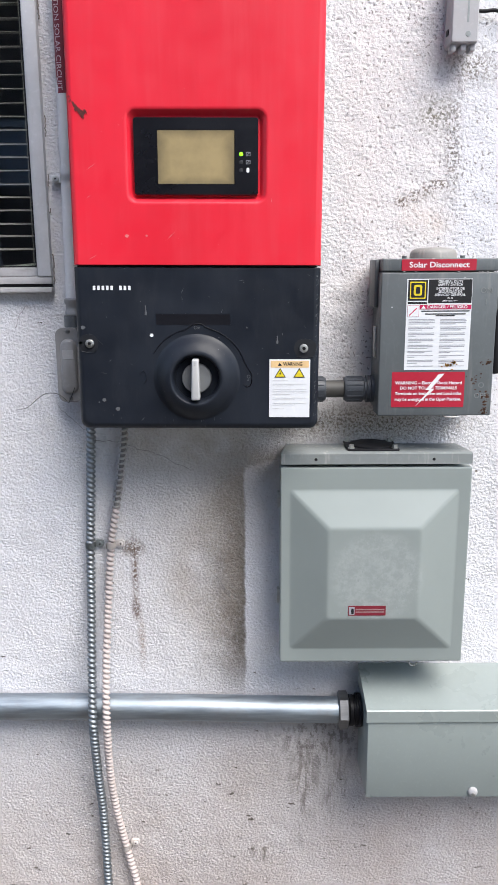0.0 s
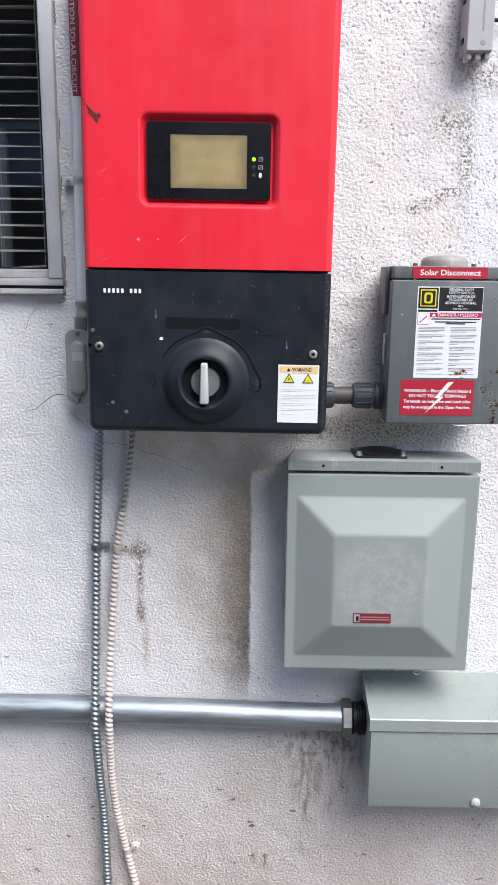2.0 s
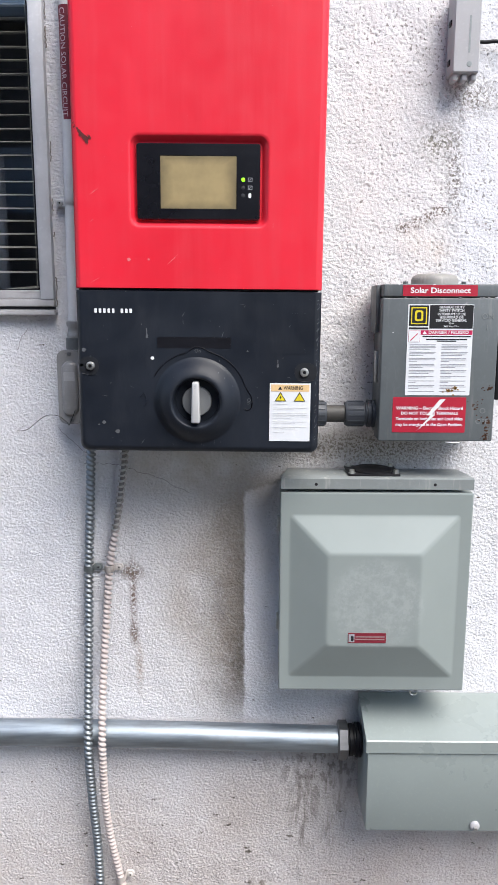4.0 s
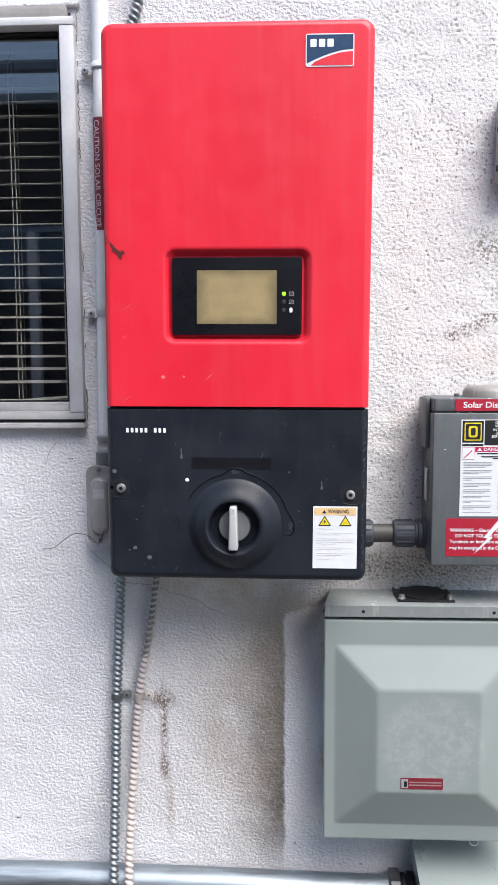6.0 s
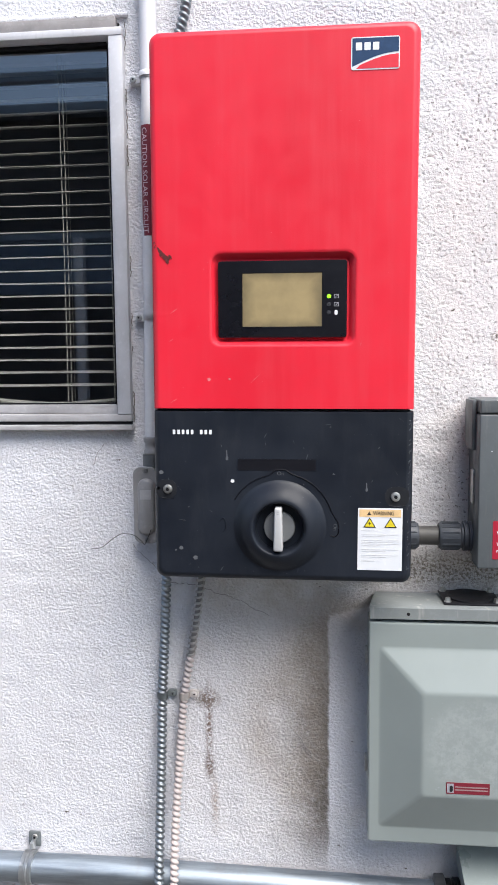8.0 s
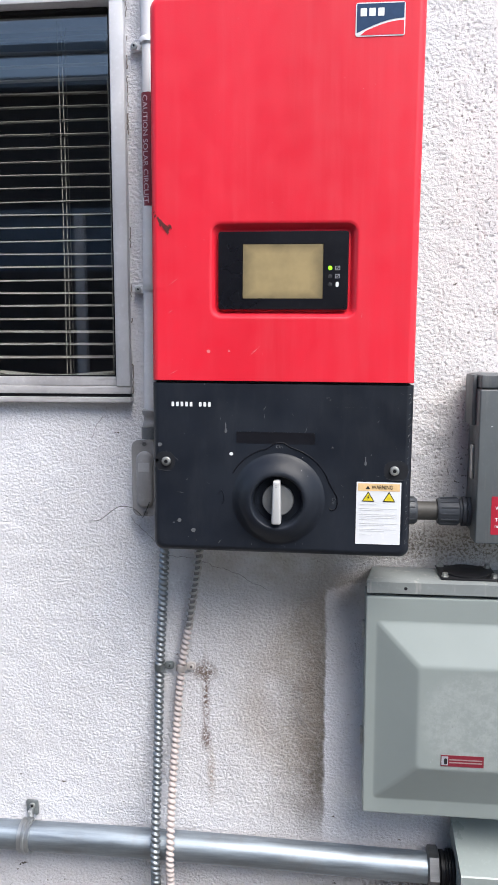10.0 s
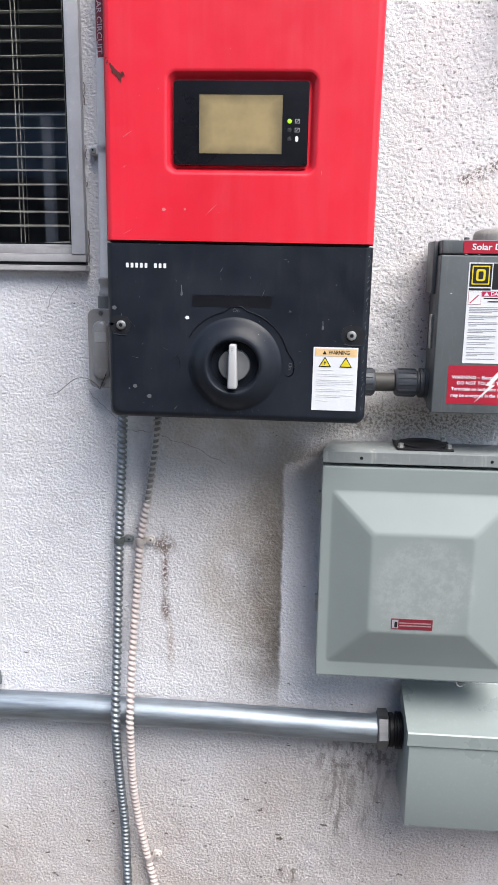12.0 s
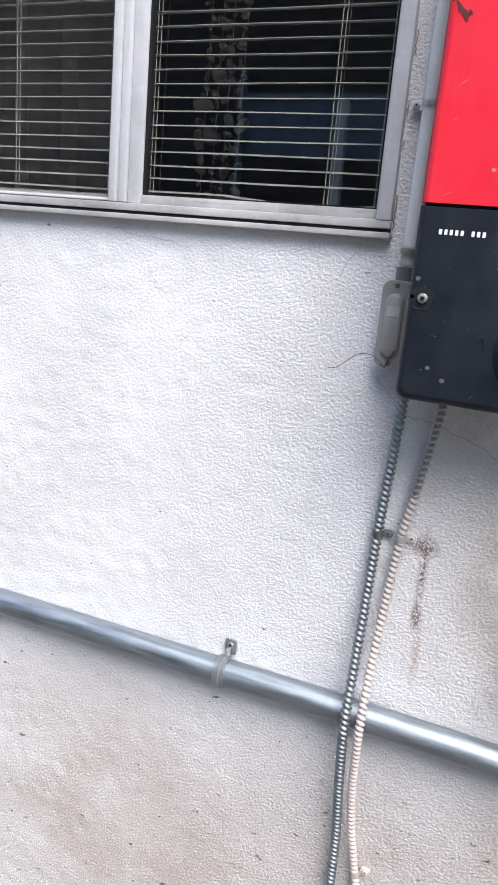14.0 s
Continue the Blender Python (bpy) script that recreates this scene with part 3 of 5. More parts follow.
def window():
    w = thing("window_1", (-1.07, WALL, 1.47), "sliding window in an oxidised aluminium frame", "window", kind="structure")
    # outer frame
    part("window_frame", box(-0.373, -0.351, 1.308, 1.40, 1.488, 2.0755, 0.0015), ALU, w)
    part("window_frame", box(-1.80, -0.351, 1.307, 1.40, 2.0757, 2.088, 0.0015), ALU, w)
    part("head_flashing", box(-1.80, -0.362, 1.311, 1.40, 2.0882, 2.106, 0.002), OLD_WOOD, w, "weathered grey head strip")
    part("window_frame", box(-1.80, -0.351, 1.310, 1.40, 1.476, 1.488, 0.0012), ALU_DIRTY, w)
    part("window_sill", box(-1.80, -0.349, 1.302, 1.40, 1.462, 1.4705, 0.0012), ALU_DIRTY, w, "weathered metal drip sill")
    # black strip put in for the shadow gap between sill and frame
    part("sill_gap", box(-1.80, -0.352, 1.314, 1.40, 1.4708, 1.4758), DARK, w)
    part("putty", box(-1.80, -0.343, 1.3135, 1.33, 2.1062, 2.112, 0.002), STUCCO, w, "ragged plaster bead over the head")
    # sliding sash on the right, set back a little
    sash = part("sash", box(-0.785, -0.374, 1.326, 1.35, 1.4885, 1.503, 0.001), ALU_DIRTY, w)
    part("gasket", box(-0.7794, -0.3819, 1.329, 1.347, 2.0705, 2.0753, 0.001), DARK, sash)
    part("stile", box(-0.379, -0.3735, 1.327, 1.349, 1.5032, 2.0703, 0.001), ALU, sash)
    part("stile", box(-0.808, -0.7825, 1.325, 1.351, 1.489, 2.0752, 0.0015), ALU, sash)
    part("gasket", box(-0.7823, -0.7795, 1.331, 1.345, 1.5032, 2.0703), DARK, sash)
    part("gasket", box(-0.3818, -0.3792, 1.331, 1.345, 1.5032, 2.0703), DARK, sash)
    part("gasket", box(-0.7794, -0.3819, 1.331, 1.345, 1.5032, 1.5055), DARK, sash)
    glazing((-0.7795, -0.3818, 1.337, 1.34, 1.5055, 2.0703), sash)
    # fixed pane on the left with the meeting rail
    part("meeting_rail", box(-0.838, -0.824, 1.311, 1.352, 1.489, 2.0752, 0.0015), ALU, w)
    part("meeting_rail", box(-0.8238, -0.8085, 1.318, 1.352, 1.489, 2.0752, 0.003), ALU, w)
    part("bead", box(-1.80, -0.8385, 1.326, 1.35, 1.4885, 1.496, 0.001), ALU_DIRTY, w)
    part("bead", box(-1.13, -0.8385, 1.322, 1.326, 1.4905, 1.4945, 0.0008), ALU, w)
    glazing((-1.80, -0.8385, 1.343, 1.346, 1.4962, 2.0752), w)


window()


def blind(x0, x1, cords, droop):
    b = thing("mini_blind", ((x0 + x1) / 2, 1.39, 1.5), "open horizontal mini blind with thin metal slats", "blind", "mini blinds behind the window")
    n = 27
    for k in range(n):
        z = 1.511 + k * 0.02162
        sag = -0.012 if (k == 0 and droop) else 0.0
        bm = bmesh.new()
        rows = []
        for s in range(9):
            u = s / 8
            x = x0 + (x1 - x0) * u
            dz = sag * max(0.0, 1 - abs(u - 0.72) / 0.35) + 0.0006 * math.sin(k * 2.1 + u * 5)
            rows.append([bm.verts.new((x, 1.372 + 0.0245 * v, z + dz + 0.0022 * (1 - (2 * v - 1) ** 2) + 0.0035 * v)) for v in (0, 0.25, 0.5, 0.75, 1)])
        for p, q in zip(rows, rows[1:]):
            for a in range(4):
                bm.faces.new((p[a], p[a + 1], q[a + 1], q[a]))
        bmesh.ops.solidify(bm, geom=bm.faces[:], thickness=0.0011)
        part("slat", bm, SLAT, b)
    for x in cords:
        for dx, y in ((0, 1.3745), (0.006, 1.376), (0.002, 1.404)):
            part("cord", tube([(x + dx, y, 2.09), (x + dx + 0.001, y, 1.8), (x + dx, y, 1.505)], 0.0008, 6, 0.1), CORD, b)
    part("bottom_rail", box(x0, x1, 1.378, 1.402, 1.4985, 1.5045, 0.002), SLAT, b)


blind(-0.815, -0.385, (-0.795, -0.478, -0.396), True)
blind(-1.76, -0.845, (-1.085, -1.5), False)

# ---- the inverter ----
FRONT = 1.166


def inverter():
    inv = thing("solar_inverter", (-0.0965, WALL, 1.63), "red and black wall-mounted solar inverter, scratched and dusty", "inverter")
    cx, w = -0.0974, 0.3685
    cz, h = (1.503 + 2.018) / 2, 2.018 - 1.503
    rim = [(0.0, 1.186, 0.016), (0.0, 1.181, 0.016), (0.0008, 1.1755, 0.0155), (0.0027, 1.171, 0.0148), (0.0055, 1.168, 0.0135), (0.0095, FRONT, 0.012), (0.0108, FRONT, 0.0115)]

    def shell(cz, h, low, high, r0):
        """Rounded front rim; the seam side (low or high) stays square."""
        def ends(r):
            return (r if high else 0.0012, r if low else 0.0012)

        out = [(cx, cz, w - 0.003, h, ends(r0), 1.206)]
        for inset, y, r in rim:
            zb, zt = cz - h / 2 + (inset if low else inset * 0.12), cz + h / 2 - (inset if high else inset * 0.12)
            out.append((cx, (zb + zt) / 2, w - 2 * inset, zt - zb, ends(min(r, r0)), y))
        return out

    red = shell(cz, h, False, True, 0.015)
    rx, rz, rw, rh = -0.0961, 1.656, 0.2026, 0.130
    red += [(rx, rz, rw + 0.004, rh + 0.004, 0.016, FRONT), (rx, rz, rw, rh, 0.014, FRONT), (rx, rz, rw - 0.004, rh - 0.004, 0.013, FRONT + 0.001), (rx - 0.0005, rz, rw - 0.016, rh - 0.016, 0.008, FRONT + 0.0105),
            (rx - 0.0005, rz, rw - 0.019, rh - 0.019, 0.007, FRONT + 0.0115)]
    cover = part("cover", loft(red), RED, inv, "glossy red upper cover", 30)
    black = shell((1.2555 + 1.5005) / 2, 1.5005 - 1.2555, True, False, 0.013)
    lower = part("lower_cover", loft(black), BLACK, inv, "matt black lower cover with white scratches", 30)
    part("seam", box(cx - w / 2 + 0.006, cx + w / 2 - 0.006, 1.172, 1.206, 1.5008, 1.5027), DARK, inv)

    # housing is out of view; dark so less red bounces onto the wall
    part("housing", loft([(cx, 1.638, w - 0.02, 0.735, 0.012, 1.317), (cx, 1.638, w - 0.02, 0.735, 0.012, 1.2065)]), HOUSING, inv, "unseen dark grey housing that cuts red bounce")

    # display
    dy = FRONT + 0.0035
    bez = [(-0.0971, 1.6558, 0.179, 0.1056, 0.004, 1.1778), (-0.0971, 1.6558, 0.179, 0.1056, 0.004, dy + 0.0008), (-0.0971, 1.6558, 0.1776, 0.1042, 0.0036, dy),
           (-0.0971, 1.6548, 0.1115, 0.0745, 0.0008, dy), (-0.0971, 1.6548, 0.1105, 0.0735, 0.0006, dy + 0.0012)]
    disp = part("display", loft(bez), BEZEL, inv, "black display bezel")
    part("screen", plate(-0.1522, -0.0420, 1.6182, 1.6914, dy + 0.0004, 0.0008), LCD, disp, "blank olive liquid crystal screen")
    for k, z in enumerate((1.6592, 1.6482, 1.6372)):
        part("status_light", spin([(0.0029, 0.0004), (0.0027, -0.0004), (0.0012, -0.0007)], (-0.0322, dy, z), "y", 16), LED_OFF if k else LED_ON, disp, "" if k else "lit green status light")
        icon = plate(-0.0252, -0.0188, z - 0.0028, z + 0.0028, dy - 0.0003, 0.0006, 0.0003) if k < 2 else plate(-0.0245, -0.0202, z - 0.0034, z + 0.0034, dy - 0.0003, 0.002, 0.0003)
        part("icon", icon, GREY_INK if k < 2 else WHITE, disp)
        if k < 2:
            part("icon_field", plate(-0.0244, -0.0196, z - 0.002, z + 0.002, dy - 0.0005, 0.0004, 0.0002), BEZEL, disp)
            part("icon_stroke", sheet([(-0.024, z - 0.0015), (-0.0232, z - 0.0018), (-0.0198, z + 0.0015), (-0.0206, z + 0.0018)], dy - 0.0007, 0.0002), GREY_INK, disp)

    # maker's mark as plain shapes
    x0, x1, z0, z1 = -0.0056, 0.0582, 1.9545, 1.9962
    badge = part("badge", plate(x0, x1, z0, z1, FRONT - 0.0008, 0.003, 0.0008), WHITE, inv, "navy, white and red badge")
    x0, x1, z0, z1 = x0 + 0.0015, x1 - 0.0015, z0 + 0.0015, z1 - 0.0015
    arc = [(x0 + (x1 - x0) * u, z0 + 0.0015 + 0.0175 * math.sin(u * math.pi / 2)) for u in [i / 12 for i in range(13)]]
    part("navy_field", sheet([(x, z + 0.0012) for x, z in arc] + [(x1, z1), (x0, z1)], FRONT - 0.0011, 0.0002), NAVY, badge)
    part("red_field", sheet([(x0 + 0.005, z0)] + [(x, z - 0.0016) for x, z in arc[2:]] + [(x1, z0)], FRONT - 0.0011, 0.0002), RED, badge)
    for k in range(3):
        part("letter_bar", plate(x0 + 0.0045 + 0.0112 * k, x0 + 0.0128 + 0.0112 * k, z1 - 0.0155, z1 - 0.0055, FRONT - 0.0014, 0.001, 0.0002), WHITE, badge)
    for k in range(9):
        if k != 5:
            xa = -0.2526 + 0.00655 * k
            part("name_bar", plate(xa, xa + 0.0038, 1.4672, 1.4736, FRONT - 0.0004, 0.0008, 0.0004), WHITE, lower)

    # rotary switch
    c = (-0.0995, 0, 1.3365)
    dome = [(0.0675, FRONT + 0.0006), (0.0645, FRONT - 0.0008), (0.0615, FRONT - 0.0035), (0.058, FRONT - 0.0075), (0.0535, FRONT - 0.0122), (0.048, FRONT - 0.0167), (0.043, FRONT - 0.0195), (0.0395, FRONT - 0.0208),
            (0.0378, FRONT - 0.0205), (0.0365, FRONT - 0.019), (0.0345, FRONT - 0.012), (0.0325, FRONT + 0.004)]
    part("switch_housing", spin(dome, c, "y", 64), BLACK, inv, "round black switch housing", 50)
    hub = part("switch_knob", spin([(0.0225, FRONT + 0.004), (0.0225, FRONT - 0.007), (0.0215, FRONT - 0.0085), (0.012, FRONT - 0.009)], c, "y", 40), painted("grey_knob", (0.16, 0.165, 0.17), 0.5), inv, "grey switch knob")
    grip = box(-0.1062, -0.0945, FRONT - 0.027, FRONT - 0.006, 1.3055, 1.3672, 0.0025, 3)
    for v in grip.verts:
        up = (v.co.z - 1.3055) / 0.0617
        v.co.x = -0.1003 + (v.co.x + 0.1003) * (1.15 - 0.3 * up)
    part("grip", grip, SILVER, hub, "silver-grey switch grip")
    for k in range(2):
        part("mark", box(-0.1018, -0.0992, FRONT - 0.0274, FRONT - 0.0268, 1.3585 + 0.003 * k, 1.3594 + 0.003 * k), GREY_INK, hub)

    # raised ridge round the switch, with two tabs
    def polar(r, deg):
        return (c[0] + r * math.cos(radians(deg)), FRONT - 0.0003, c[2] + r * math.sin(radians(deg)))

    ridge = [polar(0.0745, a) for a in range(150, 98, -8)] + [polar(0.079, 96), polar(0.081, 92), polar(0.081, 84), polar(0.078, 80)]
    ridge += [polar(0.0765, a) for a in range(74, 12, -8)] + [polar(0.081, 8), polar(0.0835, 4), polar(0.0835, -6), polar(0.079, -10), polar(0.0735, -9)]
    part("ridge", tube(ridge, 0.0008, 6, 0.003), BEZEL, lower)
    words("mark", "On", c[0] + 0.001, FRONT - 0.0004, c[2] + 0.0755, 0.0075, GREY_MARK, lower)
    words("mark", "On", c[0] + 0.0785, FRONT - 0.0004, c[2], 0.0075, GREY_MARK, lower, turn=-90)
    part("mark_ring", tube([polar(0.086, 176), polar(0.082, 172), polar(0.078, 176), polar(0.077, 182), polar(0.081, 186)], 0.0008, 6, 0.003), BLACK, lower)

    # clean rectangle where a sticker was
    part("sticker_ghost", plate(-0.1596, -0.0486, 1.416, 1.4325, FRONT - 0.0002, 0.002, 0.0002), BEZEL, lower, "darker patch where a sticker was")
    part("sticker_ghost", plate(-0.0437, 0.070, 1.4085, 1.469, FRONT - 0.0002, 0.002, 0.0002), BLACK, lower, "darker patch where a sticker was")

    # screws on flat darker plates that paint the shade of their recessed dishes
    for x, z, s in ((-0.2605, 1.388, -1), (0.0625, 1.3815, 1)):
        xa, xb = (x - 0.0145, x + 0.019) if s > 0 else (x - 0.0168, x + 0.0125)
        dish = part("screw_dish", plate(xa, xb, z - 0.014, z + 0.014, FRONT - 0.0003, 0.012, 0.0003), DISH, lower)
        part("dish_lip", tube([(xa + 0.004, FRONT - 0.0004, z - 0.0118), (x, FRONT - 0.0004, z - 0.0142), (xb - 0.004, FRONT - 0.0004, z - 0.0128)], 0.0005, 6, 0.003), BLACK, dish)
        sc = screw("screw", x, FRONT - 0.0006, z, 0.0066, ZINC, lower, 0.004)
        part("socket", spin([(0.0027, -0.0042), (0.0024, -0.0038)], (x, FRONT - 0.0006, z), "y", 6), DARK, sc)

    # warning label
    x0, x1, z0, z1 = 0.0108, 0.0728, 1.2758, 1.3648
    lab = part("warning_label", plate(x0, x1, z0, z1, FRONT - 0.0007, 0.0005, 0.0007), WHITE, inv, "white warning label with two yellow triangles")
    y = FRONT - 0.001
    part("band", plate(x0 + 0.002, x1 - 0.002, z1 - 0.0125, z1 - 0.002, y, 0.0003, 0.0002), PEACH, lab)
    words("lettering", "WARNING", 0.0465, y - 0.0003, z1 - 0.0073, 0.0078, INK, lab, width=0.029, bold=0.0001)
    part("symbol", sheet([(0.0235, z1 - 0.0098), (0.0295, z1 - 0.0098), (0.0265, z1 - 0.0048)], y - 0.0003, 0.0002), INK, lab)
    for xc in (0.0272, 0.0562):
        tri = part("warning_triangle", sheet([(xc - 0.0088, 1.3372), (xc + 0.0088, 1.3372), (xc, 1.3518)], y - 0.0002, 0.0002), INK, lab)
        part("triangle_field", sheet([(xc - 0.0068, 1.3385), (xc + 0.0068, 1.3385), (xc, 1.3495)], y - 0.0005, 0.0002), YELLOW, tri)
        if xc < 0.04:
            part("bolt_sign", sheet([(xc + 0.0008, 1.3468), (xc - 0.0016, 1.3432), (xc - 0.0001, 1.3432), (xc - 0.001, 1.3396), (xc + 0.0018, 1.3438), (xc + 0.0003, 1.3438)], y - 0.0008, 0.0002), INK, tri)
    rng = random.Random(3)
    z = 1.3325
    for para in (1, 2, 4, 2, 2, 1):
        for k in range(para):
            part("text_line", plate(x0 + 0.005, x0 + 0.005 + (0.052 if k < para - 1 else 0.016 + 0.03 * rng.random()), z, z + 0.0009, y, 0.0002, 0.0002), FAINT_INK, lab)
            z -= 0.0025
        z -= 0.0032
    # flecks of paint, chips and scratches
    for x, z, r in ((-0.1668, 1.4006, 0.0028), (-0.27, 1.412, 0.0032), (-0.242, 1.302, 0.003), (-0.2215, 1.288, 0.0034), (-0.25, 1.2985, 0.0012), (-0.1995, 1.545, 0.0026), (-0.1705, 1.5455, 0.0016), (-0.274, 1.389, 0.0026)):
        mat = (PINK if z > 1.5 else WHITE) if r in (0.0028, 0.0016, 0.0026) and z > 1.395 else GREY_MARK
        pts = [(x + r * (1 + 0.2 * math.sin(5 * a + x * 90)) * math.cos(a), z + r * 0.9 * math.sin(a)) for a in [i * math.pi / 6 for i in range(12)]]
        part("paint_fleck", sheet(pts, FRONT - 0.0003, 0.0002), mat, lower if z < 1.5 else cover)
    for x, z, r, ln in ((-0.1748, 1.4375, 0.0021, 0.0075), (0.0225, 1.394, 0.002, 0.006), (-0.0235, 1.4125, 0.0022, 0.0012)):
        part("water_mark", sheet([(x - r * 0.5, z + ln), (x + r * 0.2, z + ln), (x + r * 0.3, z), (x + r * 0.9, z - ln * 0.45), (x + r * 0.8, z - ln * 0.8), (x, z - ln), (x - r * 0.8, z - ln * 0.8), (x - r * 0.7, z - ln * 0.4), (x - r * 0.3, z)], FRONT - 0.0003, 0.0002), GREY_MARK, lower)
    rng = random.Random(17)
    for k in range(22):
        x, z, ln, t = rng.gauss(-0.085, 0.022), rng.uniform(1.264, 1.277), rng.uniform(0.001, 0.006), rng.uniform(0.0002, 0.0005)
        part("water_streak", sheet([(x - t, z), (x + t, z), (x, z - ln)], FRONT + (0.002 if z - ln < 1.266 else 0) - 0.0003, 0.0002), GREY_MARK, lower)
    rng = random.Random(11)
    for k in range(70):
        edge = k % 2 == 0
        x = 0.079 + 0.004 * rng.random() if edge else rng.uniform(-0.27, 0.07)
        z, a, ln = rng.uniform(1.27, 1.49), rng.uniform(0.6, 1.6) if edge else rng.uniform(0, 3.1), rng.uniform(0.001, 0.006)
        if abs(x - c[0]) < 0.08 and abs(z - c[2]) < 0.085 or (0 < x < 0.076 and z < 1.37):
            continue
        y = FRONT + (0.0012 if edge else -0.0002)
        dx, dz, t = math.cos(a) * ln, math.sin(a) * ln, 0.00035
        part("scratch", sheet([(x - dx, z - dz), (x - dx * 0.2 + t, z - dz * 0.2 - t), (x + dx, z + dz), (x - t, z + t)], y - 0.0001, 0.0002), GREY_MARK, lower)
    for x, z, ln, a in ((-0.135, 1.5455, 0.011, 0.75), (-0.2485, 1.641, 0.008, 0.6), (-0.25, 1.515, 0.008, 0.5), (-0.253, 1.6, 0.004, 0.6), (0.012, 1.595, 0.004, 1.5)):
        dx, dz, t = math.cos(a) * ln, math.sin(a) * ln, 0.0003
        part("scratch", sheet([(x - dx, z - dz), (x + t, z - t), (x + dx, z + dz), (x - t, z + t)], FRONT - 0.0003, 0.0002), PINK, cover)
    # dark scorch smear on the red edge
    for k in range(46):
        u = rng.random() ** 0.8
        x, z = -0.2755 + 0.019 * u + rng.gauss(0, 0.0012), 1.7345 - 0.026 * u + rng.gauss(0, 0.0014)
        if u > 0.6 and k % 3 == 0:
            x, z = -0.2555 + rng.gauss(0, 0.0022), 1.7145 + rng.gauss(0, 0.0012)
        ln, t, a = rng.uniform(0.002, 0.0048), rng.uniform(0.0006, 0.0016), -0.95 + rng.gauss(0, 0.25)
        dx, dz = math.cos(a) * ln, math.sin(a) * ln
        depth = FRONT + (0.004 * max(0.0, (-0.264 - x) / 0.014) ** 2 if x < -0.264 else 0.0)
        part("smear", sheet([(x - dx, z - dz), (x + t, z + t * 0.6), (x + dx, z + dz), (x - t, z - t * 0.6)], depth - 0.0004 - 0.00001 * k, 0.0002), SMEAR, cover)
    inv.rotation_euler = (0, radians(0.41), 0)


DISH = painted("shaded_dish_plastic", (0.0065, 0.0075, 0.011), 0.5, 0.2)
HOUSING = painted("dark_cast_housing", (0.06, 0.062, 0.068), 0.6)
GREY_MARK, PINK, SMEAR = plain("scuffed_grey", (0.11, 0.115, 0.125), 0.5), plain("chalky_pink", (0.75, 0.2, 0.2), 0.6), painted("burnt_brown", (0.11, 0.012, 0.01), 0.6, 0.5)
inverter()

# ---- solar disconnect ----


def disconnect():
    y = 1.215
    d = thing("safety_switch", (0.272, WALL, 1.27), "weathered grey solar disconnect box with labels and rust", "disconnect box")
    x0, x1, z0, z1 = 0.182, 0.3635, 1.2695, 1.5155
    part("body", box(x0 + 0.004, x1 - 0.004, y + 0.012, WALL - 0.002, z0 + 0.004, z1 - 0.003, 0.002), GREY_OLD, d)
    door = part("door", box(x0, x1, y, y + 0.045, z0, 1.4945, 0.0022, 3), GREY_OLD, d)
    hood = part("hood", box(x0 + 0.001, x1 - 0.001, y + 0.001, WALL - 0.003, 1.4962, z1, 0.002, 3), GREY_OLD, d)
    part("hood_flange", box(x0 - 0.006, x0 + 0.0005, 1.244, 1.30, 1.44, z1 - 0.001, 0.0015), GREY_OLD, d)
    part("hinge", box(x0 - 0.003, x0 + 0.001, y + 0.03, y + 0.048, 1.36, 1.41, 0.001), ZINC, d)
    # cast hub on the top
    part("hub", spin([(0.0375, 0), (0.037, 0.008), (0.034, 0.0135), (0.028, 0.0165), (0.01, 0.018)], (0.272, 1.266, z1), "z", 40), painted("cast_hub", (0.3, 0.29, 0.27), 0.5, wear=(0.5, (0.5, 0.48, 0.44))), d, "scuffed cast conduit hub")
    for x in (0.225, 0.318):
        part("hub_screw", rod((x, 1.262, z1 - 0.001), (x, 1.262, z1 + 0.005), 0.004, seg=8), GREY_OLD, d)
    # top label
    lab = part("title_label", plate(0.2176, 0.3325, 1.4972, 1.5142, y - 0.0002, 0.001, 0.0006), RED_LABEL, hood, "red label")
    words("lettering", "Solar Disconnect", 0.2752, y - 0.0004, 1.5056, 0.0118, WHITE, lab, width=0.0925, bold=0.00022)
    lab.location.x -= 0.005
    # main label
    lab = part("instruction_label", plate(0.2235, 0.3315, 1.3435, 1.4848, y - 0.0006, 0.0008, 0.0006), WHITE, door, "white safety label with black and crimson headings")
    yy = y - 0.0009
    part("mark_field", plate(0.2255, 0.2575, 1.4515, 1.4832, yy, 0.0004, 0.0002), INK, lab)
    part("mark_square", plate(0.2285, 0.2545, 1.4545, 1.4805, yy - 0.0003, 0.001, 0.0002), YELLOW, lab)
    part("mark_square", plate(0.2303, 0.2527, 1.4563, 1.4787, yy - 0.0006, 0.0008, 0.0002), INK, lab)
    part("mark_square", plate(0.2345, 0.2482, 1.4592, 1.4758, yy - 0.0009, 0.0035, 0.0002), YELLOW, lab)
    part("mark_square", plate(0.238, 0.245, 1.4622, 1.4728, yy - 0.0012, 0.0018, 0.0002), INK, lab)
    part("name_bar", plate(0.2255, 0.2575, 1.4465, 1.4495, yy, 0.0003, 0.0002), INK, lab)
    part("heading_field", plate(0.2592, 0.3308, 1.4478, 1.4838, yy, 0.0004, 0.0002), INK, lab)
